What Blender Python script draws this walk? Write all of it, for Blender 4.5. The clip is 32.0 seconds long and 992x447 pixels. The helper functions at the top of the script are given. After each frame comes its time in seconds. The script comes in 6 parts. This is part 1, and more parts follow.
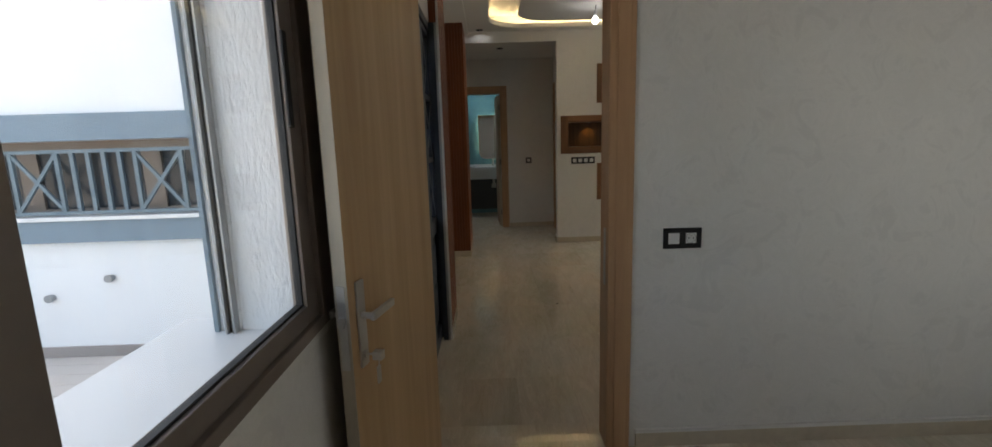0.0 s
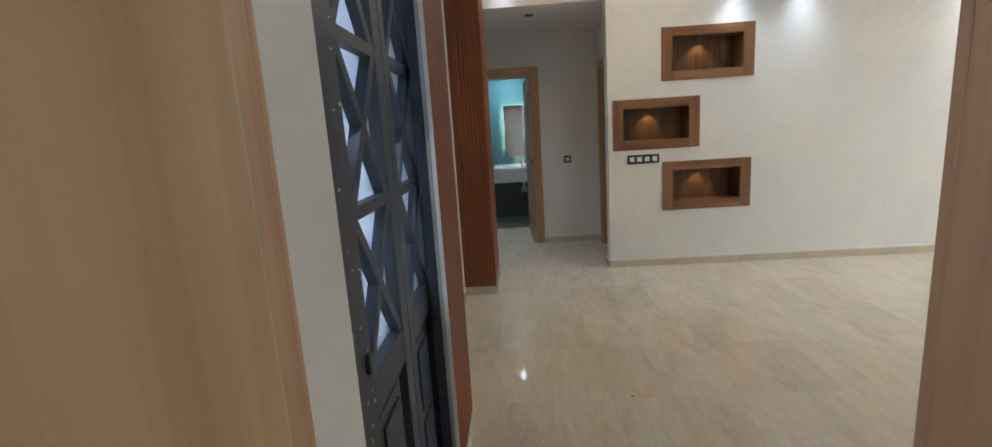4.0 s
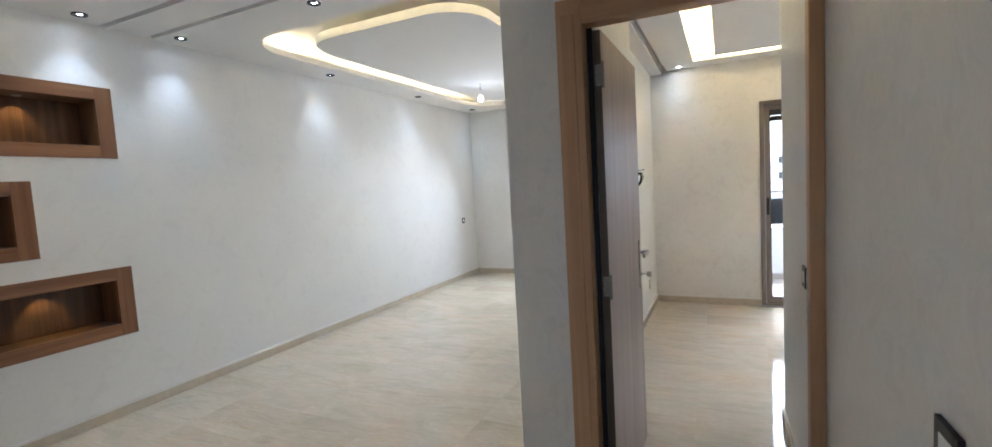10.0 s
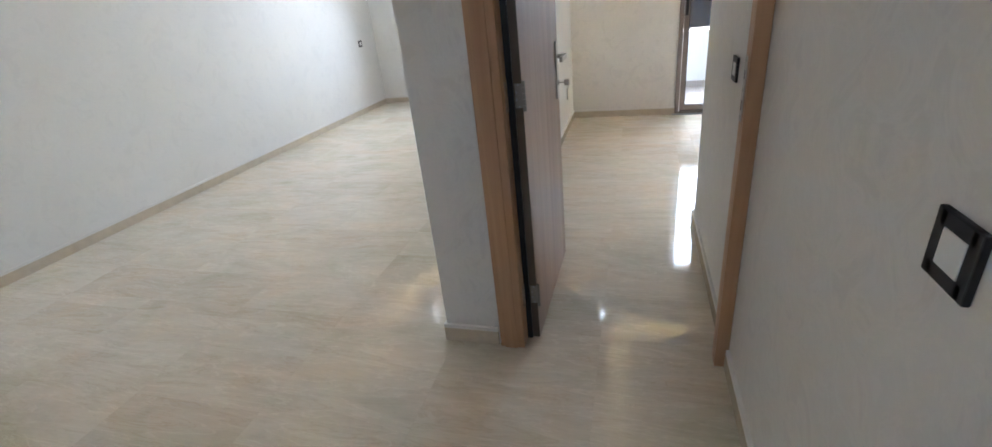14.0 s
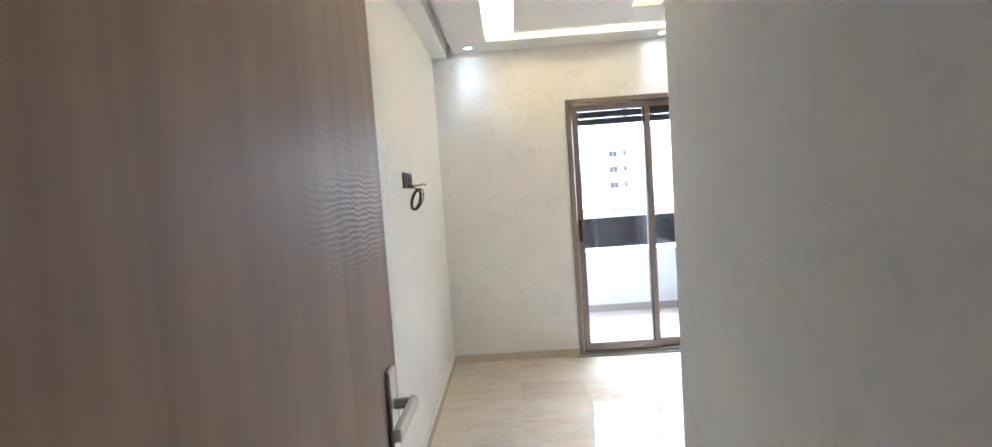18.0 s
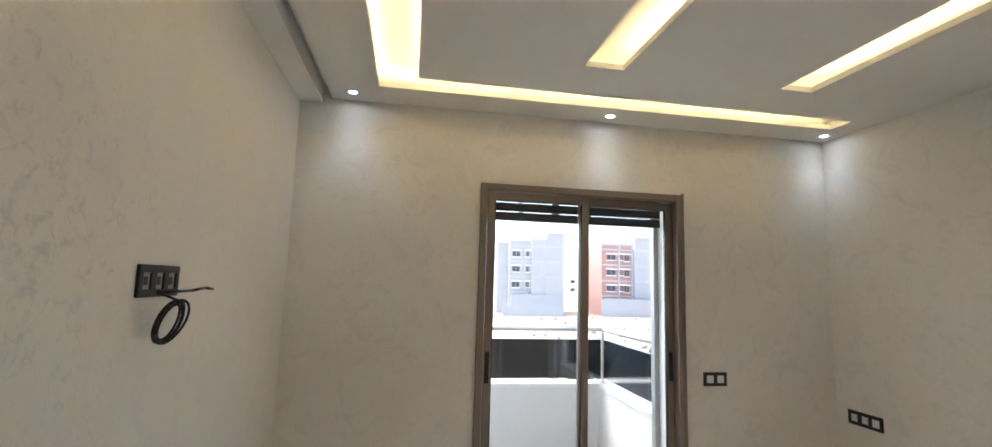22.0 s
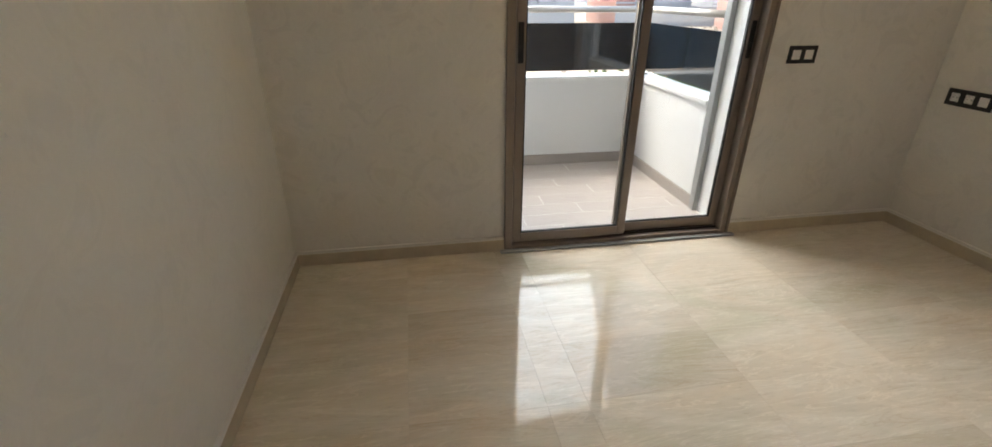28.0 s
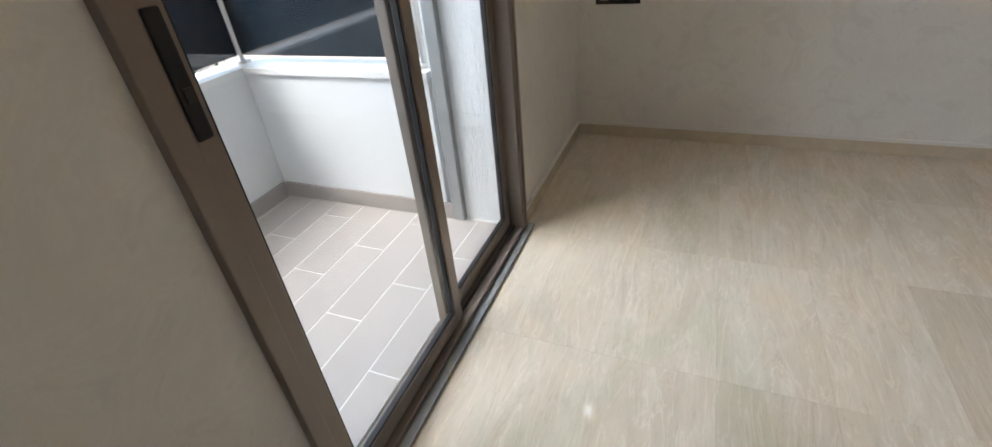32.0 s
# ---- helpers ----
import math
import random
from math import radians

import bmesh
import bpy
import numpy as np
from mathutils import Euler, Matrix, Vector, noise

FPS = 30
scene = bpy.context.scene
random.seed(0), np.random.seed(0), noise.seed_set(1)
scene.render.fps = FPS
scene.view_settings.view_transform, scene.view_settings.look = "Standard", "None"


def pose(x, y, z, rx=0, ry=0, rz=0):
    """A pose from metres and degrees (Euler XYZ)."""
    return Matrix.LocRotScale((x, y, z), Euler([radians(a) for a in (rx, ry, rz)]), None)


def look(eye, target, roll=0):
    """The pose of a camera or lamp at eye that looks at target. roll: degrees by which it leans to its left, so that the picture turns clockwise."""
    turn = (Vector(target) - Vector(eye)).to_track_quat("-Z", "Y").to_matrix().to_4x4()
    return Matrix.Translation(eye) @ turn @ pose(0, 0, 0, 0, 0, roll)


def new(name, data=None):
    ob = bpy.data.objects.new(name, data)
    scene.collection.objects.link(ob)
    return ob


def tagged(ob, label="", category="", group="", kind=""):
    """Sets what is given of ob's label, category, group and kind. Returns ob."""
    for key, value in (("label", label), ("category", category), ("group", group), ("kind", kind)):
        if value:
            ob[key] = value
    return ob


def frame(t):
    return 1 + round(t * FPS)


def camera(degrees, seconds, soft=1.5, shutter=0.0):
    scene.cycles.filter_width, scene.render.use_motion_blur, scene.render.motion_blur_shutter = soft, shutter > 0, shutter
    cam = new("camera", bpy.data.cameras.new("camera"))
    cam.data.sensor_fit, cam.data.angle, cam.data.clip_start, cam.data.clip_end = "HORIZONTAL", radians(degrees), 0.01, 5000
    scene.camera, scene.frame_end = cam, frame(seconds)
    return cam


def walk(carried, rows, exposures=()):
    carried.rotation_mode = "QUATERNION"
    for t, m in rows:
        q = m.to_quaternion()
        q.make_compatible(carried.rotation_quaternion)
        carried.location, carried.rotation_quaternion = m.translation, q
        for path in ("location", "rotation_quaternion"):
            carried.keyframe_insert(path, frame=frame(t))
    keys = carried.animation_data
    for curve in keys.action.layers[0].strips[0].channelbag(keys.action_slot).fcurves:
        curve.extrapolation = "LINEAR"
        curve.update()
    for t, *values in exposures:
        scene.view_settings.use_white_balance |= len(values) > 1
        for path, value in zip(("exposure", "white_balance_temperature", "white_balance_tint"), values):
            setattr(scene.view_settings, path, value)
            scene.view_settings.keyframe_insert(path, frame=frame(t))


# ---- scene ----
cam = camera(91.6, 32.0)

PATH = [
    (0, (0.113, 0.289, 1.343), (0.141, 2.259, 1.0), -1.7),
    (0.5, (0.22, 0.458, 1.344), (-0.031, 2.416, 1.024), -2.9),
    (1, (0.247, 0.57, 1.342), (-0.111, 2.51, 1.008), -2.7),
    (1.5, (0.183, 0.77, 1.347), (-0.085, 2.716, 0.975), -1.1),
    (2, (0.132, 0.988, 1.363), (-0.053, 2.945, 0.997), -2.1),
    (2.5, (0.147, 1.178, 1.357), (-0.011, 3.135, 0.976), -3.2),
    (4.5, (0.107, 1.956, 1.386), (0.019, 3.921, 1.022), -3.6),
    (5, (0.192, 2.153, 1.372), (0.017, 4.113, 1.019), -4.5),
    (5.5, (0.261, 2.32, 1.397), (0.082, 4.292, 1.116), -4.6),
    (6, (0.282, 2.443, 1.418), (0.328, 4.431, 1.207), -4.2),
    (6.5, (0.255, 2.609, 1.446), (0.755, 4.541, 1.311), -3.7),
    (7, (0.222, 2.739, 1.445), (1.174, 4.496, 1.359), -3.5),
    (7.5, (0.254, 2.771, 1.443), (1.366, 4.432, 1.374), -2.8),
    (8, (0.292, 2.765, 1.429), (1.608, 4.268, 1.338), -2.1),
    (8.5, (0.33, 2.751, 1.431), (1.816, 4.083, 1.3), -1.8),
    (9, (0.355, 2.736, 1.431), (1.965, 3.914, 1.288), -1.8),
    (9.5, (0.382, 2.71, 1.428), (2.096, 3.728, 1.281), -2.2),
    (10, (0.41, 2.681, 1.421), (2.211, 3.536, 1.266), -3.3),
    (10.5, (0.443, 2.676, 1.383), (2.285, 3.394, 1.078), -3.6),
    (11, (0.439, 2.67, 1.323), (2.189, 3.433, 0.726), -3.7),
    (11.5, (0.428, 2.665, 1.28), (2.099, 3.413, 0.474), -3.2),
    (12, (0.393, 2.693, 1.264), (1.898, 3.608, 0.317), -1.4),
    (12.5, (0.355, 2.719, 1.284), (1.686, 3.882, 0.347), -1.2),
    (13, (0.36, 2.746, 1.292), (1.641, 3.978, 0.375), -3.5),
    (13.5, (0.532, 2.742, 1.288), (2.073, 3.69, 0.436), -6.7),
    (14, (0.711, 2.736, 1.301), (2.44, 3.279, 0.456), -6.2),
    (14.5, (0.864, 2.755, 1.296), (2.648, 3.121, 0.469), -5.4),
    (16.6, (1.741, 2.779, 1.318), (3.607, 3.001, 0.632), -5.4),
    (17, (1.838, 2.787, 1.324), (3.714, 3.035, 0.678), -5.2),
    (17.5, (2.006, 2.818, 1.376), (3.97, 2.956, 1.022), -4.3),
    (18, (2.118, 2.841, 1.407), (4.114, 2.903, 1.284), -4.0),
    (18.5, (2.172, 2.812, 1.446), (4.170, 2.860, 1.501), -2.7),
    (19, (2.256, 2.824, 1.474), (4.248, 2.878, 1.637), -1.9),
    (19.5, (2.385, 2.806, 1.514), (4.379, 2.872, 1.663), -1.0),
    (20, (2.54, 2.778, 1.525), (4.53, 2.859, 1.708), 0.7),
    (20.5, (2.71, 2.764, 1.513), (4.697, 2.833, 1.729), 1.0),
    (21, (2.935, 2.79, 1.528), (4.915, 2.655, 1.772), 1.1),
    (21.5, (3.125, 2.799, 1.505), (5.097, 2.566, 1.75), 1.6),
    (22, (3.308, 2.725, 1.531), (5.263, 2.386, 1.777), 1.7),
    (22.5, (3.441, 2.71, 1.567), (5.248, 2.097, 2.164), 4.2),
    (23, (3.58, 2.708, 1.633), (5.002, 1.65, 2.56), 1.4),
    (23.5, (3.654, 2.721, 1.656), (4.814, 1.415, 2.632), 0.6),
    (24, (3.641, 2.721, 1.643), (4.736, 1.348, 2.601), -0.5),
    (24.5, (3.61, 2.694, 1.672), (4.816, 1.356, 2.54), -1.0),
    (25, (3.632, 2.671, 1.598), (4.905, 1.259, 2.219), -0.5),
    (25.5, (3.643, 2.656, 1.503), (4.959, 1.176, 1.78), -0.4),
    (26, (3.654, 2.667, 1.406), (4.97, 1.169, 1.255), -0.0),
    (26.5, (3.652, 2.693, 1.307), (4.96, 1.285, 0.755), 3.0),
    (28.5, (4.009, 2.793, 1.251), (5.835, 2.738, 0.436), -1.2),
    (29, (4.179, 2.837, 1.259), (6.021, 2.845, 0.482), -1.7),
    (29.5, (4.389, 2.925, 1.268), (6.239, 2.837, 0.513), -5.7),
    (30, (4.631, 2.946, 1.251), (6.455, 2.709, 0.467), -5.7),
    (30.5, (4.925, 2.904, 1.233), (6.715, 2.565, 0.409), -5.7),
    (31, (5.115, 2.872, 1.224), (6.717, 2.105, 0.306), -5.5),
    (31.5, (5.324, 2.812, 1.230), (6.393, 1.457, 0.220), -5.7),
    (32, (5.482, 2.706, 1.204), (6.177, 1.184, 0.109), -5.9),
]
EXPOSURES = [
    (0, 2.62, 7050, 10), (1, 2.42, 7700, 10), (2, 3.45, 7900, 10), (2.5, 3.45, 7600, 10), (4.5, 4.1, 5950, 10), (5, 4.1, 5900, 10), (5.6, 4.0, 6900, 10), (6, 3.88, 7700, 10),
    (7, 3.68, 5850, 10), (8, 3.82, 5700, 10), (9, 3.74, 5800, 10), (10, 3.75, 5680, 10), (12, 3.85, 5500, 10), (14, 3.85, 5600, 10), (17, 4.3, 5400, 10), (18, 4.12, 5480, 10),
    (19, 3.85, 5500, 10), (20, 3.62, 5560, 10), (21, 3.28, 5820, 10), (23, 2.8, 6300, 10), (24, 2.8, 6300, 10), (25, 2.74, 6350, 10), (26, 2.68, 6400, 10), (29, 2.5, 6900, 10),
    (30, 2.55, 6150, 10), (31, 2.6, 5950, 10), (32, 2.5, 6050, 10),
]
walk(cam, [(t, look(eye, target, roll)) for t, eye, target, roll in PATH], EXPOSURES)

# ---- world and sun ----
SUN_UP, SUN_TURN = 55, 35
world = bpy.data.worlds.new("world")
scene.world = world
world.use_nodes = True
wn = world.node_tree
sky = wn.nodes.new("ShaderNodeTexSky")
sky.sky_type, sky.sun_disc = "NISHITA", False
sky.sun_elevation, sky.sun_rotation = radians(SUN_UP), radians(SUN_TURN)
sky.dust_density, sky.air_density = 4.0, 1.0
haze = wn.nodes.new("ShaderNodeHueSaturation")
haze.inputs["Saturation"].default_value = 0.75
wn.links.new(sky.outputs[0], haze.inputs["Color"])
wn.links.new(haze.outputs[0], wn.nodes["Background"].inputs[0])
wn.nodes["Background"].inputs[1].default_value = 0.122
sun = new("sun", bpy.data.lights.new("sun", "SUN"))
sun.data.energy, sun.data.angle, sun.data.color = 0.64, radians(20), (1.0, 0.97, 0.94)
sun.matrix_world = look((0, 0, 0), (-math.sin(radians(SUN_TURN)) * math.cos(radians(SUN_UP)),
                                    -math.cos(radians(SUN_TURN)) * math.cos(radians(SUN_UP)), -math.sin(radians(SUN_UP))))

# ---- strengths of the lamps ----
SPOT_SALON = 1.15
SPOT_BED = 0.55
BULB_W = 0.05
LED_SALON = 3.1
LED_BED = 2.8
NICHE_W = 0.20
SKY_FIRST_ROOM = 1.45
SKY_SALON = 3.0
SKY_BALCONY = 6.4
SKY_ENTRANCE = 0.1

# ---- materials ----


def nodes_of(name):
    m = bpy.data.materials.new(name)
    m.use_nodes = True
    nt = m.node_tree
    return m, nt, nt.nodes["Principled BSDF"]


def node(nt, kind, **values):
    n = nt.nodes.new(kind)
    for k, v in values.items():
        n.inputs[k].default_value = v
    return n


def coords(nt, scale=(1, 1, 1), vary=0.0):
    """Object coordinates, stretched; vary shifts them by the object's own random number."""
    tc = nt.nodes.new("ShaderNodeTexCoord")
    mp = nt.nodes.new("ShaderNodeMapping")
    mp.inputs["Scale"].default_value = scale
    nt.links.new(tc.outputs["Object"], mp.inputs["Vector"])
    if vary:
        info = nt.nodes.new("ShaderNodeObjectInfo")
        mul = nt.nodes.new("ShaderNodeVectorMath")
        mul.operation = "SCALE"
        mul.inputs[0].default_value = (vary, vary * 0.7, vary * 0.4)
        nt.links.new(info.outputs["Random"], mul.inputs["Scale"])
        nt.links.new(mul.outputs[0], mp.inputs["Location"])
    return mp.outputs["Vector"]


def ramp(nt, fac, stops):
    r = nt.nodes.new("ShaderNodeValToRGB")
    while len(r.color_ramp.elements) < len(stops):
        r.color_ramp.elements.new(0.5)
    for e, (p, c) in zip(r.color_ramp.elements, stops):
        e.position, e.color = p, (*c, 1)
    nt.links.new(fac, r.inputs[0])
    return r.outputs[0]


def mix(nt, fac, a, b, blend="MIX"):
    m = nt.nodes.new("ShaderNodeMix")
    m.data_type, m.blend_type = "RGBA", blend
    for sock, v in ((m.inputs[0], fac), (m.inputs[6], a), (m.inputs[7], b)):
        if isinstance(v, (int, float)):
            sock.default_value = v
        elif isinstance(v, tuple):
            sock.default_value = (*v, 1)
        else:
            nt.links.new(v, sock)
    return m.outputs[2]


def bump(nt, bsdf, height, strength, distance=0.002):
    b = nt.nodes.new("ShaderNodeBump")
    b.inputs["Strength"].default_value, b.inputs["Distance"].default_value = strength, distance
    nt.links.new(height, b.inputs["Height"])
    nt.links.new(b.outputs[0], bsdf.inputs["Normal"])


def plain(name, colour, rough, metal=0.0, spread=0.08, scale=30.0, relief=0.0, coat=0.0, deep=0.002, tall=1.0):
    """Paint, plastic or metal with a faint two-scale variation."""
    m, nt, p = nodes_of(name)
    v = coords(nt, (1, 1, tall))
    n = node(nt, "ShaderNodeTexNoise", Scale=scale, Detail=6.0, Roughness=0.6)
    big = node(nt, "ShaderNodeTexNoise", Scale=scale * 0.08 + 0.6, Detail=3.0)
    nt.links.new(v, n.inputs["Vector"])
    nt.links.new(v, big.inputs["Vector"])
    lo, hi = tuple(c * (1 - spread) for c in colour), tuple(min(1, c * (1 + spread)) for c in colour)
    a = ramp(nt, n.outputs[0], [(0.3, lo), (0.7, hi)])
    b = ramp(nt, big.outputs[0], [(0.3, lo), (0.7, hi)])
    nt.links.new(mix(nt, 0.5, a, b), p.inputs["Base Color"])
    rr = node(nt, "ShaderNodeMapRange")
    rr.inputs["To Min"].default_value, rr.inputs["To Max"].default_value = max(0.02, rough - 0.06), min(1, rough + 0.06)
    nt.links.new(n.outputs[0], rr.inputs["Value"])
    nt.links.new(rr.outputs[0], p.inputs["Roughness"])
    p.inputs["Metallic"].default_value = metal
    p.inputs["Coat Weight"].default_value = coat
    if relief:
        bump(nt, p, n.outputs[0], relief, deep)
    return m


SCUFFED = (4.2, 3.395, 1.58)


def plaster(name, colour, rough, mottle=0.06, relief=0.25, gloss=0.5, sheen=0.0):
    """Trowelled plaster: soft clouds, small smears and a waxy finish."""
    m, nt, p = nodes_of(name)
    v = coords(nt)
    cloud = node(nt, "ShaderNodeTexNoise", Scale=1.7, Detail=5.0, Roughness=0.55, Distortion=0.6)
    smear = node(nt, "ShaderNodeTexNoise", Scale=6.5, Detail=9.0, Roughness=0.68, Distortion=1.4)
    fine = node(nt, "ShaderNodeTexNoise", Scale=70.0, Detail=4.0)
    for t in (cloud, smear, fine):
        nt.links.new(v, t.inputs["Vector"])
    lo, hi = tuple(c * (1 - mottle) for c in colour), tuple(min(1, c * (1 + mottle * 0.6)) for c in colour)
    a = ramp(nt, cloud.outputs[0], [(0.32, lo), (0.68, hi)])
    b = ramp(nt, smear.outputs[0], [(0.40, lo), (0.49, hi), (0.54, tuple((p + q) / 2 for p, q in zip(lo, hi))), (0.66, hi)])
    away = nt.nodes.new("ShaderNodeVectorMath")
    away.operation = "DISTANCE"
    away.inputs[1].default_value = SCUFFED
    nt.links.new(v, away.inputs[0])
    near = node(nt, "ShaderNodeMapRange")
    near.inputs["From Min"].default_value, near.inputs["From Max"].default_value = 0.1, 0.85
    near.inputs["To Min"].default_value, near.inputs["To Max"].default_value = 0.17, 0.0
    nt.links.new(away.outputs["Value"], near.inputs["Value"])
    marks = node(nt, "ShaderNodeTexNoise", Scale=27.0, Detail=7.0, Roughness=0.7, Distortion=0.9)
    nt.links.new(v, marks.inputs["Vector"])
    worn = nt.nodes.new("ShaderNodeMath")
    nt.links.new(marks.outputs[0], worn.inputs[0])
    nt.links.new(near.outputs[0], worn.inputs[1])
    scuff = ramp(nt, worn.outputs[0], [(0.66, (1.0, 1.0, 1.0)), (0.78, (0.82, 0.85, 0.89))])
    nt.links.new(mix(nt, 1.0, mix(nt, 0.5, a, b), scuff, "MULTIPLY"), p.inputs["Base Color"])
    rr = node(nt, "ShaderNodeMapRange")
    rr.inputs["From Min"].default_value, rr.inputs["From Max"].default_value = 0.3, 0.7
    rr.inputs["To Min"].default_value, rr.inputs["To Max"].default_value = rough - 0.08, rough + 0.1
    nt.links.new(smear.outputs[0], rr.inputs["Value"])
    nt.links.new(rr.outputs[0], p.inputs["Roughness"])
    p.inputs["Specular IOR Level"].default_value = gloss
    add = nt.nodes.new("ShaderNodeMath")
    add.operation = "MULTIPLY_ADD"
    add.inputs[1].default_value = 0.25
    nt.links.new(fine.outputs[0], add.inputs[0])
    nt.links.new(smear.outputs[0], add.inputs[2])
    bump(nt, p, add.outputs[0], relief, 0.004)
    return m


def wood(name, dark, light, along, rough=0.42, grain=26.0, relief=0.15, coat=0.0, vary=3.0):
    """Veneer whose grain runs along the axis given (0, 1 or 2)."""
    m, nt, p = nodes_of(name)
    sc = [grain] * 3
    sc[along] = grain * 0.045
    v = coords(nt, tuple(sc), vary)
    g = node(nt, "ShaderNodeTexNoise", Scale=1.0, Detail=9.0, Roughness=0.62, Distortion=0.5)
    sc2 = [grain * 0.16] * 3
    sc2[along] = grain * 0.012
    v2 = coords(nt, tuple(sc2), vary)
    bands = node(nt, "ShaderNodeTexNoise", Scale=1.0, Detail=3.0, Distortion=1.2)
    nt.links.new(v, g.inputs["Vector"])
    nt.links.new(v2, bands.inputs["Vector"])
    mid = tuple((a + b) / 2 for a, b in zip(dark, light))
    a = ramp(nt, g.outputs[0], [(0.3, dark), (0.5, mid), (0.7, light)])
    b = ramp(nt, bands.outputs[0], [(0.3, dark), (0.65, light)])
    nt.links.new(mix(nt, 0.45, a, b), p.inputs["Base Color"])
    p.inputs["Roughness"].default_value = rough
    p.inputs["Coat Weight"].default_value = coat
    p.inputs["Coat Roughness"].default_value = 0.15
    bump(nt, p, g.outputs[0], relief, 0.001)
    return m


def waved(material, middle):
    """Adds the fine wavy pore lines that run across the veneer round one height."""
    nt = material.node_tree
    p = nt.nodes["Principled BSDF"]
    v = coords(nt, (1.0, 1.0, 1.0))
    wave = node(nt, "ShaderNodeTexWave", Scale=34.0, Distortion=7.0, Detail=3.0)
    wave.bands_direction = "Z"
    wave.inputs["Detail Scale"].default_value = 0.7
    nt.links.new(v, wave.inputs["Vector"])
    cut = nt.nodes.new("ShaderNodeSeparateXYZ")
    nt.links.new(v, cut.inputs[0])
    away = nt.nodes.new("ShaderNodeMath")
    away.operation = "SUBTRACT"
    away.inputs[1].default_value = middle
    nt.links.new(cut.outputs["Z"], away.inputs[0])
    far = nt.nodes.new("ShaderNodeMath")
    far.operation = "ABSOLUTE"
    nt.links.new(away.outputs[0], far.inputs[0])
    near = node(nt, "ShaderNodeMapRange")
    near.inputs["From Min"].default_value, near.inputs["From Max"].default_value = 0.0, 0.17
    near.inputs["To Min"].default_value, near.inputs["To Max"].default_value = 0.9, 0.0
    nt.links.new(far.outputs[0], near.inputs["Value"])
    side = node(nt, "ShaderNodeMapRange")
    side.inputs["From Min"].default_value, side.inputs["From Max"].default_value = 2.60, 2.95
    nt.links.new(cut.outputs["X"], side.inputs["Value"])
    both = nt.nodes.new("ShaderNodeMath")
    both.operation = "MULTIPLY"
    nt.links.new(near.outputs[0], both.inputs[0])
    nt.links.new(side.outputs[0], both.inputs[1])
    old = p.inputs["Normal"].links[0].from_node
    b = nt.nodes.new("ShaderNodeBump")
    b.inputs["Distance"].default_value = 0.0007
    nt.links.new(both.outputs[0], b.inputs["Strength"])
    nt.links.new(wave.outputs["Fac"], b.inputs["Height"])
    nt.links.new(old.outputs[0], b.inputs["Normal"])
    nt.links.new(b.outputs[0], p.inputs["Normal"])


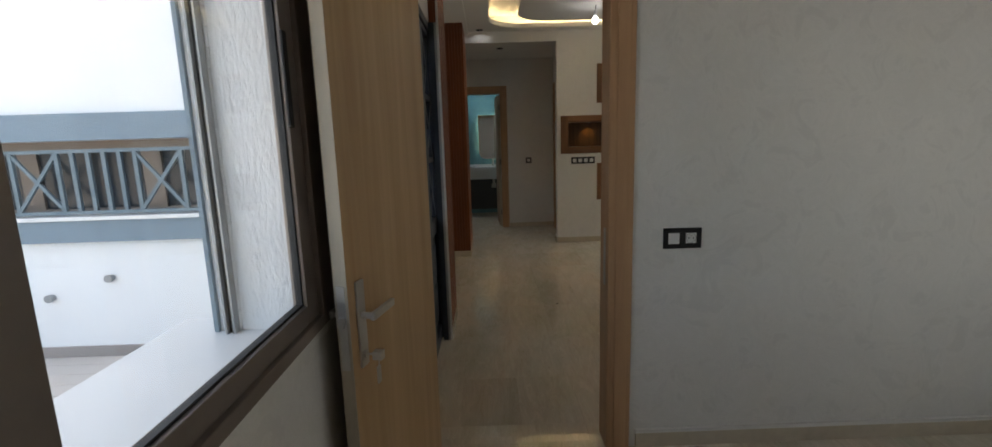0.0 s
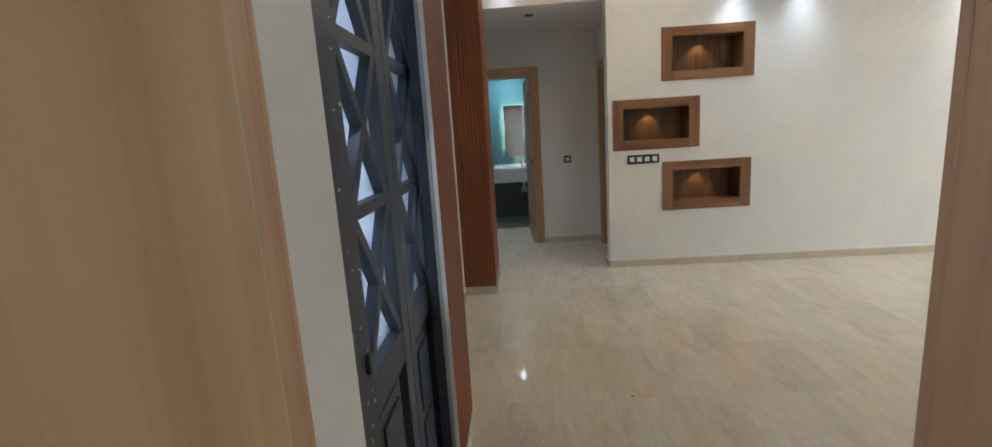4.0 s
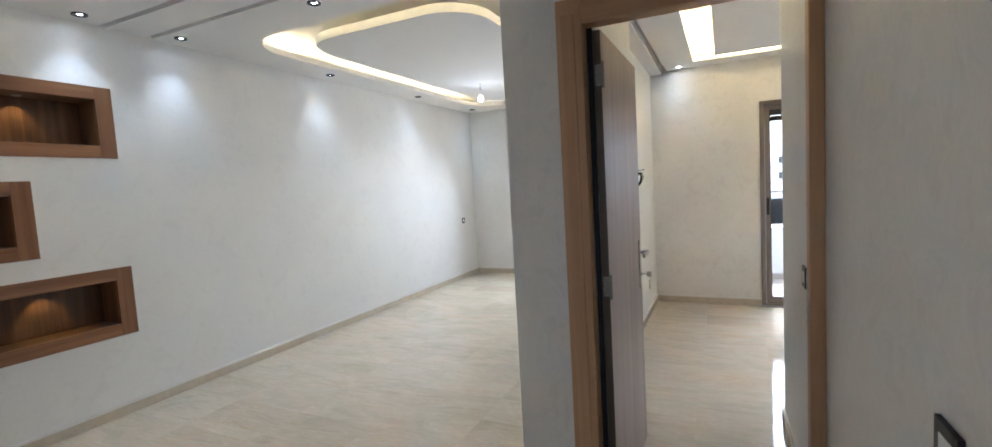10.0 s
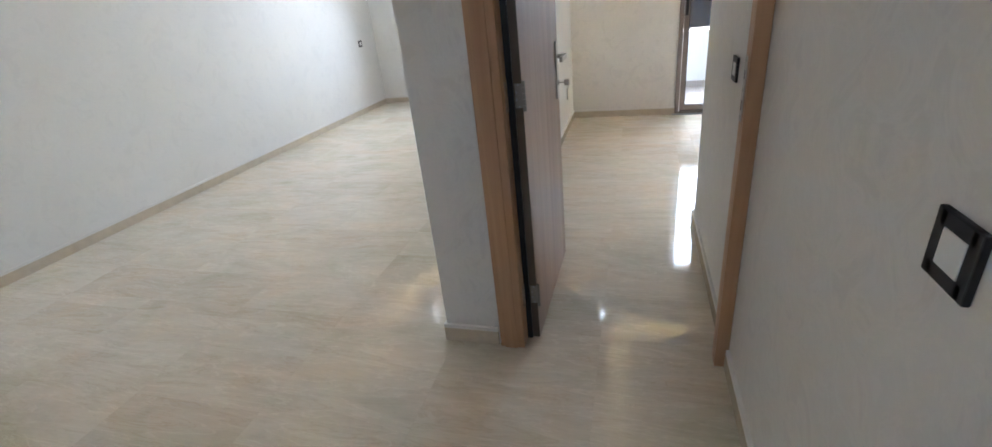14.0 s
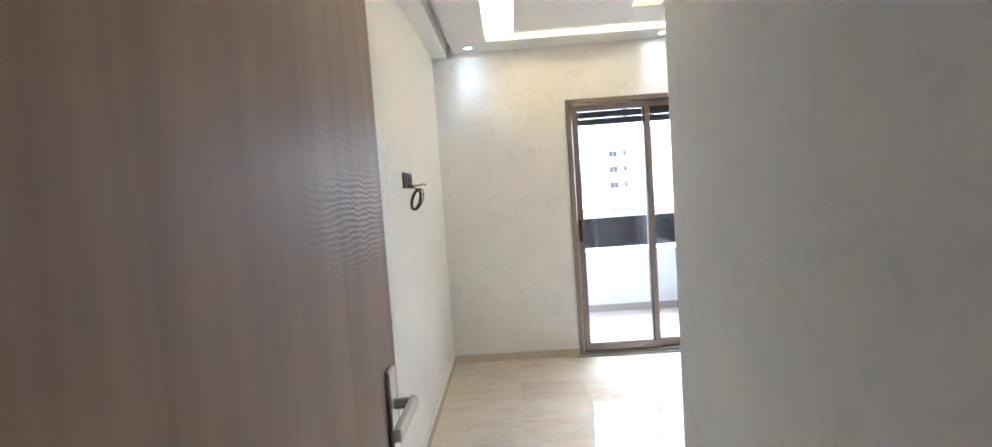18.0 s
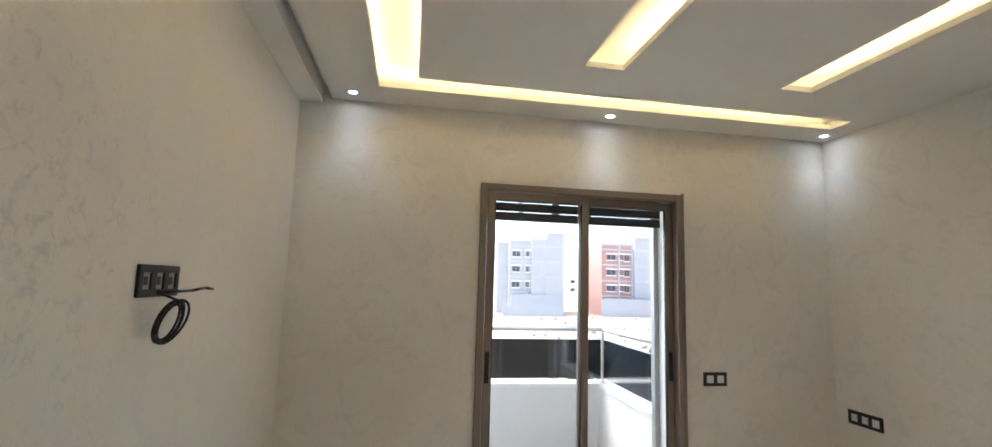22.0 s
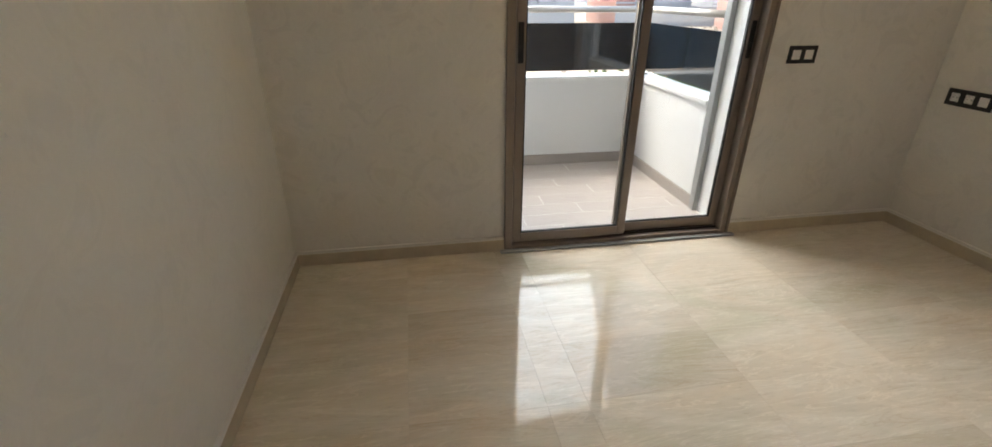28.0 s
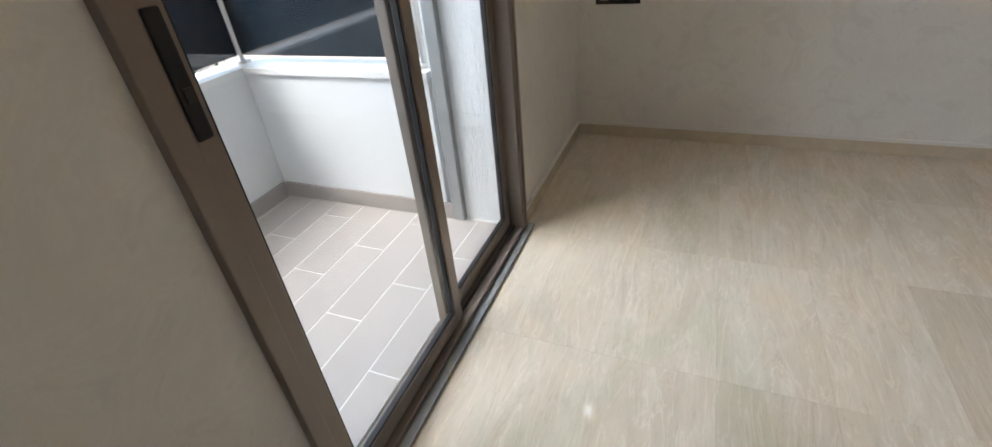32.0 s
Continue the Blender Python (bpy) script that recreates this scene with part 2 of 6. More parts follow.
def marble(name, dark, mid, light, rough=0.045):
    """Polished beige vein-cut stone, veins along y, every tile cut from another place of the block."""
    m, nt, p = nodes_of(name)
    info = nt.nodes.new("ShaderNodeObjectInfo")
    place = nt.nodes.new("ShaderNodeNewGeometry").outputs["Position"]

    def noise(vector, **values):
        n = node(nt, "ShaderNodeTexNoise", Scale=1.0, **values)
        nt.links.new(vector, n.inputs["Vector"])
        return n.outputs[0]

    def spread_over(scale):
        mp = nt.nodes.new("ShaderNodeMapping")
        mp.inputs["Scale"].default_value = scale
        nt.links.new(place, mp.inputs["Vector"])
        return mp.outputs["Vector"]

    streak = noise(coords(nt, (24, 3.2, 6), 40.0), Detail=9.0, Roughness=0.68, Distortion=2.0)
    broad = noise(coords(nt, (6.5, 1.9, 5), 23.0), Detail=5.0, Roughness=0.6, Distortion=1.5)
    vein = noise(coords(nt, (11, 1.5, 4), 31.0), Detail=6.0, Roughness=0.58, Distortion=1.7)
    fleck = noise(coords(nt, (120, 20, 50), 17.0), Detail=6.0, Roughness=0.72, Distortion=0.6)
    patch = noise(spread_over((2.9, 1.7, 2)), Detail=6.0, Roughness=0.6, Distortion=0.7)
    deep = tuple(c * 0.72 for c in dark)
    a = ramp(nt, streak, [(0.26, dark), (0.42, mid), (0.50, light), (0.58, mid), (0.76, dark)])
    b = ramp(nt, broad, [(0.30, dark), (0.5, mid), (0.70, light)])
    c = ramp(nt, fleck, [(0.32, deep), (0.46, mid), (0.56, mid), (0.70, light)])
    col = mix(nt, 0.3, mix(nt, 0.72, a, b), c)
    line = ramp(nt, vein, [(0.478, (0.0, 0.0, 0.0)), (0.50, (0.55, 0.55, 0.55)), (0.516, (0.0, 0.0, 0.0))])
    col = mix(nt, line, col, tuple(min(1, q * 1.12) for q in light))
    rust = ramp(nt, vein, [(0.375, (0.0, 0.0, 0.0)), (0.392, (0.45, 0.45, 0.45)), (0.41, (0.0, 0.0, 0.0))])
    col = mix(nt, rust, col, tuple(q * r for q, r in zip(dark, (0.92, 0.84, 0.74))))
    hue = ramp(nt, patch, [(0.34, (0.885, 0.915, 0.87)), (0.5, (1.0, 1.0, 1.0)), (0.66, (1.04, 0.99, 0.945))])
    col = mix(nt, 1.0, mix(nt, 0.15, col, mid), hue, "MULTIPLY")
    p.inputs["Specular IOR Level"].default_value = 0.33
    tone = ramp(nt, info.outputs["Random"], [(0.0, (0.90, 0.875, 0.845)), (0.08, (0.95, 0.94, 0.925)), (0.25, (0.985, 0.98, 0.975)), (1.0, (1.02, 1.02, 1.02))])
    nt.links.new(mix(nt, 1.0, col, tone, "MULTIPLY"), p.inputs["Base Color"])
    rr = node(nt, "ShaderNodeMapRange")
    rr.inputs["To Min"].default_value, rr.inputs["To Max"].default_value = rough, rough + 0.05
    nt.links.new(fleck, rr.inputs["Value"])
    nt.links.new(rr.outputs[0], p.inputs["Roughness"])
    bump(nt, p, streak, 0.02, 0.001)
    return m


def glowing(name, colour, strength):
    m, nt, p = nodes_of(name)
    p.inputs["Base Color"].default_value = (*colour, 1)
    p.inputs["Emission Color"].default_value = (*colour, 1)
    p.inputs["Emission Strength"].default_value = strength
    return m


def glassy(name, tint, rough=0.0):
    m, nt, p = nodes_of(name)
    nt.nodes.remove(p)
    out = nt.nodes["Material Output"]
    tr = nt.nodes.new("ShaderNodeBsdfTransparent")
    tr.inputs[0].default_value = (*tint, 1)
    gl = nt.nodes.new("ShaderNodeBsdfGlossy")
    gl.inputs["Roughness"].default_value = 0.01 + rough
    lw = nt.nodes.new("ShaderNodeLayerWeight")
    lw.inputs[0].default_value = 0.5
    pw = nt.nodes.new("ShaderNodeMath")
    pw.operation = "POWER"
    pw.inputs[1].default_value = 5.0
    nt.links.new(lw.outputs["Facing"], pw.inputs[0])
    fr = nt.nodes.new("ShaderNodeMath")
    fr.operation = "MULTIPLY_ADD"
    fr.inputs[1].default_value, fr.inputs[2].default_value = 0.9, 0.035
    nt.links.new(pw.outputs[0], fr.inputs[0])
    ms = nt.nodes.new("ShaderNodeMixShader")
    nt.links.new(fr.outputs[0], ms.inputs[0])
    nt.links.new(tr.outputs[0], ms.inputs[1])
    nt.links.new(gl.outputs[0], ms.inputs[2])
    nt.links.new(ms.outputs[0], out.inputs[0])
    return m


PLASTER = plaster("pearl_plaster", (0.78, 0.765, 0.735), 0.40, 0.095, 0.15)
PLASTER_SALON = plaster("white_plaster", (0.79, 0.775, 0.745), 0.50, 0.055, 0.10, 0.35)
CEIL = plain("ceiling_paint", (0.80, 0.79, 0.77), 0.75, spread=0.02, scale=12)
RENDER = plain("rough_render", (0.78, 0.79, 0.79), 0.9, spread=0.10, scale=85, relief=1.0, deep=0.007, tall=0.35)
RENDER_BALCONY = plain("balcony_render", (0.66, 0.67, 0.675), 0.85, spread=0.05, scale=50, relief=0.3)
RENDER_WHITE = plain("white_render", (0.82, 0.83, 0.83), 0.85, spread=0.03, scale=60, relief=0.3)
RENDER_BLUE = plain("blue_grey_render", (0.22, 0.285, 0.335), 0.9, spread=0.10, scale=90, relief=0.9, deep=0.006)
RENDER_GREY = plain("grey_render", (0.43, 0.445, 0.465), 0.9, spread=0.07, scale=2, relief=0.3)
RENDER_RED = plain("red_render", (0.44, 0.265, 0.23), 0.9, spread=0.10, scale=4, relief=0.3)
MARBLE = marble("beige_marble", (0.53, 0.45, 0.34), (0.64, 0.565, 0.455), (0.72, 0.655, 0.555))
SKIRT = plain("beige_stone_skirting", (0.60, 0.52, 0.40), 0.25, spread=0.15, scale=14)
GROUT = plain("grout", (0.60, 0.54, 0.44), 0.7, spread=0.1)
PALE_GROUT = plain("pale_grout", (0.78, 0.765, 0.74), 0.9, spread=0.1)
CAULK = plain("white_caulk", (0.75, 0.73, 0.70), 0.6, spread=0.03)
OAK_Z = wood("oak_upright", (0.41, 0.225, 0.115), (0.60, 0.37, 0.205), 2)
OAK_X = wood("oak_level_x", (0.41, 0.225, 0.115), (0.60, 0.37, 0.205), 0)
OAK_Y = wood("oak_level_y", (0.41, 0.225, 0.115), (0.60, 0.37, 0.205), 1)
LEAF = wood("door_veneer", (0.32, 0.21, 0.145), (0.49, 0.345, 0.245), 2, 0.5, 24, 0.4)
waved(LEAF, 1.42)
# Lit copy of the LEAF veneer: window light is put into the colour.
LEAF_LIT = wood("window_lit_veneer", (0.40, 0.235, 0.105), (0.62, 0.415, 0.225), 2, 0.36, 24, 0.35)
WARDROBE_OAK = wood("satin_oak_veneer", (0.43, 0.30, 0.20), (0.54, 0.39, 0.27), 2, 0.24, 16, 0.12)
# Door edge wood with the shade of the hinge gap put into its colour.
SHADED_EDGE = wood("shaded_door_edge", (0.08, 0.06, 0.04), (0.13, 0.10, 0.07), 2, 0.5, 30, 0.1)
EDGE = wood("door_edge", (0.42, 0.36, 0.27), (0.55, 0.48, 0.37), 2, 0.5, 30, 0.1)
SLAT_RED = wood("mahogany_slat", (0.15, 0.035, 0.008), (0.26, 0.071, 0.016), 2, 0.48, 40, 0.2)
SLAT_BACK = wood("mahogany_back", (0.19, 0.050, 0.015), (0.26, 0.075, 0.024), 2, 0.5, 40, 0.2)
WALNUT_X = wood("walnut_level", (0.125, 0.050, 0.020), (0.335, 0.160, 0.075), 0, 0.36, 26, 0.35)
WALNUT_Z = wood("walnut_upright", (0.125, 0.050, 0.020), (0.335, 0.160, 0.075), 2, 0.36, 26, 0.35)
# Walnut for the niche insides, darker than that of their frames.
DARK_WALNUT_X = wood("dark_walnut_level", (0.045, 0.019, 0.008), (0.20, 0.095, 0.037), 0, 0.38, 34, 0.35)
DARK_WALNUT_Z = wood("dark_walnut_upright", (0.030, 0.013, 0.006), (0.20, 0.095, 0.037), 2, 0.38, 34, 0.35)
ALU = plain("bronze_aluminium", (0.245, 0.203, 0.176), 0.38, 0.35, 0.06, 60)
ALU_DARK = plain("dark_aluminium", (0.06, 0.05, 0.042), 0.4, 0.4, 0.06, 60)
GUIDE = plain("grey_guide_rail", (0.33, 0.34, 0.34), 0.45, 0.3, 0.06, 60)
ROUGH_METAL = plain("rough_bare_metal", (0.42, 0.42, 0.41), 0.75, 0.0, 0.25, 45, 0.5)
HINGE = plain("hinge_steel", (0.27, 0.25, 0.22), 0.42, 0.55, 0.1, 60)
HINGE_TAN = plain("lacquered_hinge_plate", (0.40, 0.30, 0.23), 0.35, 0.3, 0.1, 60)
GASKET = plain("black_rubber", (0.012, 0.012, 0.013), 0.6)
IRON = plain("charcoal_iron", (0.045, 0.053, 0.068), 0.45, 0.2, 0.15, 25, 0.1)
IRON_BLUE = plain("blue_grey_iron", (0.14, 0.19, 0.22), 0.5, 0.1, 0.1, 25)
STEEL = plain("brushed_steel", (0.56, 0.54, 0.51), 0.40, 0.75, 0.06, 80)
BLACK = plain("black_plastic", (0.014, 0.014, 0.016), 0.35)
WHITE = plain("white_plastic", (0.78, 0.78, 0.77), 0.35, spread=0.02)
CERAMIC = plain("white_ceramic", (0.80, 0.82, 0.83), 0.12, spread=0.02)
BATH_TILE = plain("blue_grey_tile", (0.10, 0.225, 0.255), 0.3, spread=0.22, scale=7)
BATH_DARK = plain("dark_panel", (0.055, 0.06, 0.065), 0.4, spread=0.1)
BALC_TILE = plain("taupe_plank_tile", (0.40, 0.36, 0.335), 0.55, spread=0.09, scale=18)
BALC_SKIRT = plain("taupe_skirting", (0.33, 0.295, 0.275), 0.55, spread=0.09, scale=18)
TERRACE = plain("terrace_tile", (0.55, 0.50, 0.45), 0.6, spread=0.08, scale=10)
SILL = plain("white_marble_sill", (0.72, 0.72, 0.71), 0.3, spread=0.05, scale=12)
DARK_GLASS = plain("navy_laminated_glass", (0.010, 0.016, 0.024), 0.08, spread=0.05, coat=0.5)
EARTH = plain("bare_earth", (0.40, 0.33, 0.26), 0.95, spread=0.3, scale=0.35, relief=0.5)
RUBBLE = plain("rubble_stone", (0.42, 0.36, 0.31), 0.95, spread=0.25, scale=3)
LEAVES = plain("leaves", (0.06, 0.11, 0.035), 0.7, spread=0.35, scale=9)
PANE_DARK = plain("far_window_glass", (0.03, 0.04, 0.05), 0.15)
GLASS = glassy("clear_glass", (0.95, 0.97, 0.97))
MIRROR = plain("mirror", (0.85, 0.87, 0.88), 0.02, 1.0, 0.0)
FROST, fnt, fp = nodes_of("ribbed_frosted_glass")
fp.inputs["Base Color"].default_value = (0.60, 0.68, 0.76, 1)
fp.inputs["Roughness"].default_value = 0.5
fp.inputs["Transmission Weight"].default_value = 0.85
fw = node(fnt, "ShaderNodeTexWave", Scale=55.0, Distortion=0.6)
fw.bands_direction = "Y"
fnt.links.new(coords(fnt), fw.inputs["Vector"])
bump(fnt, fp, fw.outputs[1], 0.35, 0.002)
LED_WARM = glowing("warm_led", (1.0, 0.77, 0.42), LED_SALON)
LED_BED_WARM = glowing("warm_led_bedroom", (1.0, 0.76, 0.37), LED_BED)
SPOT_FACE = glowing("cool_led_face", (0.86, 0.93, 1.0), 7.0)
BULB_FACE = glowing("bulb_glass", (0.92, 0.96, 1.0), 2.2)
LED_MIRROR = glowing("mirror_led", (1.0, 0.86, 0.6), 1.5)

# ---- builders ----


def box(bm, x0, y0, z0, x1, y1, z1, bevel=0.0):
    m = Matrix.Translation(((x0 + x1) / 2, (y0 + y1) / 2, (z0 + z1) / 2)) @ Matrix.Diagonal((abs(x1 - x0), abs(y1 - y0), abs(z1 - z0), 1))
    made = bmesh.ops.create_cube(bm, size=1, matrix=m)["verts"]
    if bevel:
        edges = list({e for v in made for e in v.link_edges})
        bmesh.ops.bevel(bm, geom=edges, offset=bevel, segments=2, affect="EDGES", profile=0.6)
    return bm


def boxes(*rows, bevel=0.0):
    bm = bmesh.new()
    for r in rows:
        box(bm, *r, bevel=bevel)
    return bm


def rod(bm, a, b, r, r2=None, seg=12):
    a, b = Vector(a), Vector(b)
    d = b - a
    m = Matrix.Translation((a + b) / 2) @ d.to_track_quat("Z", "Y").to_matrix().to_4x4()
    bmesh.ops.create_cone(bm, cap_ends=True, segments=seg, radius1=r, radius2=r if r2 is None else r2, depth=d.length, matrix=m)
    return bm


def bar(bm, a, b, wide, deep, side):
    """A flat bar from a to b; side is the way its depth points."""
    a, b, side = Vector(a), Vector(b), Vector(side).normalized()
    d = (b - a).normalized()
    w = d.cross(side).normalized()
    m = Matrix.Identity(4)
    for i, ax in enumerate((d * (b - a).length, w * wide, side * deep)):
        for j in range(3):
            m[j][i] = ax[j]
    m.translation = (a + b) / 2
    bmesh.ops.create_cube(bm, size=1, matrix=m)
    return bm


def smooth(mesh):
    for p in mesh.polygons:
        p.use_smooth = True


def part(name, bm, material, parent=None, label="", soft=False, turn=None):
    mesh = bpy.data.meshes.new(name)
    if turn is not None:
        bmesh.ops.transform(bm, matrix=turn, verts=bm.verts)
    bmesh.ops.recalc_face_normals(bm, faces=bm.faces)
    bm.to_mesh(mesh)
    bm.free()
    mesh.materials.append(material)
    if soft:
        smooth(mesh)
    ob = new(name, mesh)
    if parent is not None:
        ob.parent = parent
        ob.matrix_parent_inverse = parent.matrix_world.inverted() if parent.parent is None else Matrix.Identity(4)
    if label:
        ob["label"] = label
    return ob


def thing(name, at, label, category, group="", kind=""):
    ob = new(name)
    ob.empty_display_size = 0.1
    ob.location = at
    ob.matrix_world = Matrix.Translation(at)
    return tagged(ob, label, category, group, kind)


def structure(name, bm, material, label, category):
    return tagged(part(name, bm, material), label, category, "", "structure")


def grid_wall(axis, p0, p1, a0, a1, z0, z1, holes=()):
    """A wall from p0 to p1 in thickness, a0 to a1 in length, with openings cut through. axis: the way its thickness runs."""
    us = sorted({a0, a1, *(h[0] for h in holes), *(h[1] for h in holes)})
    ws = sorted({z0, z1, *(h[2] for h in holes), *(h[3] for h in holes)})
    us, ws = [u for u in us if a0 <= u <= a1], [w for w in ws if z0 <= w <= z1]
    bm = bmesh.new()
    seen = {}

    def vert(p, u, w):
        key = (p, u, w)
        if key not in seen:
            c = (p, u, w) if axis == "x" else (u, p, w) if axis == "y" else (u, w, p)
            seen[key] = bm.verts.new(c)
        return seen[key]

    def solid(i, j):
        if not (0 <= i < len(us) - 1 and 0 <= j < len(ws) - 1):
            return False
        cu, cw = (us[i] + us[i + 1]) / 2, (ws[j] + ws[j + 1]) / 2
        return not any(h[0] < cu < h[1] and h[2] < cw < h[3] for h in holes)

    for i in range(len(us) - 1):
        for j in range(len(ws) - 1):
            if not solid(i, j):
                continue
            c = [(us[i], ws[j]), (us[i + 1], ws[j]), (us[i + 1], ws[j + 1]), (us[i], ws[j + 1])]
            for p in (p0, p1):
                bm.faces.new([vert(p, *q) for q in c])
            for k, (di, dj) in enumerate(((0, -1), (1, 0), (0, 1), (-1, 0))):
                if not solid(i + di, j + dj):
                    a, b = c[k], c[(k + 1) % 4]
                    bm.faces.new([vert(p0, *a), vert(p0, *b), vert(p1, *b), vert(p1, *a)])
    return bm


def round_rect(x0, y0, x1, y1, r, seg=10):
    pts = []
    for cx, cy, a in ((x1 - r, y1 - r, 0), (x0 + r, y1 - r, 90), (x0 + r, y0 + r, 180), (x1 - r, y0 + r, 270)):
        for k in range(seg + 1):
            t = radians(a + 90 * k / seg)
            pts.append((cx + r * math.cos(t), cy + r * math.sin(t)))
    return pts


def plate(outer, holes, z0, z1):
    """A slab with holes of any outline."""
    bm = bmesh.new()
    for z in (z0, z1):
        edges = []
        for loop in (outer, *holes):
            vs = [bm.verts.new((x, y, z)) for x, y in loop]
            edges += [bm.edges.new((vs[i], vs[(i + 1) % len(vs)])) for i in range(len(vs))]
        bmesh.ops.triangle_fill(bm, use_beauty=True, edges=edges)
    for loop in (outer, *holes):
        for i in range(len(loop)):
            (ax, ay), (bx, by) = loop[i], loop[(i + 1) % len(loop)]
            bm.faces.new([bm.verts.new(c) for c in ((ax, ay, z0), (bx, by, z0), (bx, by, z1), (ax, ay, z1))])
    bmesh.ops.remove_doubles(bm, verts=bm.verts, dist=1e-5)
    return bm


def ring(loop, wide, z0, z1):
    """A thin strip that follows a closed outline."""
    bm = bmesh.new()
    n = len(loop)
    cx, cy = sum(p[0] for p in loop) / n, sum(p[1] for p in loop) / n
    inner = []
    for i in range(n):
        (ax, ay), (bx, by) = loop[i - 1], loop[(i + 1) % n]
        d = Vector((by - ay, -(bx - ax))).normalized()
        inner.append((loop[i][0] + d.x * wide, loop[i][1] + d.y * wide))
    vs = [[bm.verts.new((*p, z)) for p in lp] for lp in (loop, inner) for z in (z0, z1)]
    for i in range(n):
        j = (i + 1) % n
        for a, b in ((0, 1), (1, 3), (3, 2), (2, 0)):
            bm.faces.new((vs[a][i], vs[a][j], vs[b][j], vs[b][i]))
    return bm


def lamp(name, kind, at, watts, colour, size=0.03, spot=None, aim=None, blend=0.6):
    d = bpy.data.lights.new(name, kind)
    d.energy, d.color = watts, colour
    if kind in ("POINT", "SPOT"):
        d.shadow_soft_size = size
    if kind == "SPOT":
        d.spot_size, d.spot_blend = radians(spot), blend
    ob = new(name, d)
    ob.matrix_world = look(at, aim or (at[0], at[1] + 1e-4, at[2] - 1))
    return ob


def sky_window(name, at, aim, wide, high, watts, spread=180):
    """Daylight that enters through an opening."""
    d = bpy.data.lights.new(name, "AREA")
    d.shape, d.size, d.size_y, d.energy, d.color, d.spread = "RECTANGLE", wide, high, watts, (0.90, 0.95, 1.0), radians(spread)
    ob = new(name, d)
    ob.matrix_world = look(at, aim)
    return ob


sky_window("daylight_first_room", (-0.50, 0.80, 1.42), (1.0, 0.80, 1.35), 1.40, 1.10, SKY_FIRST_ROOM, 66)
sky_window("daylight_salon", (7.66, 4.95, 1.56), (5.6, 4.95, 0.6), 1.30, 0.90, SKY_SALON, 130)
sky_window("daylight_balcony", (7.62, 2.2, 1.95), (6.62, 2.1, 1.30), 2.4, 1.5, SKY_BALCONY, 90)
sky_window("daylight_entrance", (-0.205, 3.09, 1.42), (0.8, 3.0, 0.2), 0.58, 1.12, SKY_ENTRANCE, 130)

# ---- the setting: walls ----
TOP = 2.9
XW, XE, YN, YB = -0.39, 7.54, 6.43, 7.67
structure("wall_window", grid_wall("x", -0.62, -0.36, -1.3, 2.20, 0, TOP, [(0.05, 1.61, 0.82, 2.1)]), PLASTER,
          "pearl plaster wall with a bronze sliding window", "wall")
# Two unseen walls, set close in so that bounced light brightens the room.
structure("wall_back", grid_wall("y", -1.5, -1.3, -0.62, 3.1, 0, TOP), PLASTER, "unseen pearl plaster wall set close in to bounce light", "wall")
structure("wall_side", grid_wall("x", 2.45, 2.55, -1.3, 2.20, 0, TOP), PLASTER, "unseen pearl plaster wall set close in to bounce light", "wall")
structure("wall_room_door", grid_wall("y", 2.20, 2.30, -0.62, 0.70, 0, TOP, [(-0.19, 0.612, -0.1, 2.06)]), PLASTER,
          "pearl plaster wall with a doorway and a socket", "wall")
structure("wall_passage", grid_wall("y", 2.20, 2.39, 0.70, 3.462, 0, TOP), PLASTER, "pearl plaster wall with switches", "wall")
structure("wall_entrance", grid_wall("x", -0.62, -0.22, 2.30, 3.9, 0, TOP, [(2.622, 3.50, -0.1, 2.06)]), PLASTER_SALON,
          "white plaster wall around the iron entrance door", "wall")
structure("wall_west", grid_wall("x", -0.62, XW, 3.9, YB, 0, TOP), PLASTER_SALON, "white plaster wall with loose cables", "wall")
NICHES = [(1.495, 1.755, 2.33, 2.225), (1.045, 1.14, 1.85, 1.608), (1.505, 0.547, 2.333, 1.013)]
structure("wall_north", grid_wall("y", YN, YN + 0.15, 1.0, XE, 0, TOP,
          [(a + 0.05, c - 0.05, b + 0.05, d - 0.05) for a, b, c, d in NICHES]), PLASTER_SALON,
          "long white plaster wall with three walnut niches", "wall")
structure("wall_lintel", grid_wall("y", YN, YN + 0.15, XW, 1.0, 2.5, TOP), PLASTER_SALON, "white plaster lintel over the passage", "wall")
structure("wall_hall_door", grid_wall("x", 1.12, 1.27, YN + 0.215, 9.4, 0, TOP, [(6.72, 7.45, -0.1, 2.03)]), PLASTER_SALON,
          "white plaster wall of the small hall", "wall")
structure("wall_bath_side", grid_wall("x", -1.2, -1.1, YB + 0.12, 9.25, 0, TOP), BATH_TILE, "blue-grey tiled bathroom wall", "wall")
structure("wall_bath_door", grid_wall("y", YB, YB + 0.12, -1.2, 1.12, 0, TOP, [(-0.36, 0.34, -0.1, 2.02)]), PLASTER_SALON,
          "white plaster wall with the bathroom doorway", "wall")
structure("wall_bath_end", grid_wall("y", 9.25, 9.4, -1.2, 1.12, 0, TOP), BATH_TILE, "blue-grey tiled bathroom wall", "wall")
structure("wall_behind_hall_door", grid_wall("x", 2.45, 2.55, YN + 0.15, 9.4, 0, TOP), PLASTER_SALON, "plain white wall", "wall")
structure("wall_behind_hall_end", grid_wall("y", 9.25, 9.4, 1.27, 2.55, 0, TOP), PLASTER_SALON, "plain white wall", "wall")
structure("wall_east", grid_wall("x", XE, XE + 0.22, 3.395, 6.58, 0, TOP, [(4.25, 5.66, 1.03, 2.14)]), PLASTER_SALON,
          "white plaster wall with a bronze window", "wall")
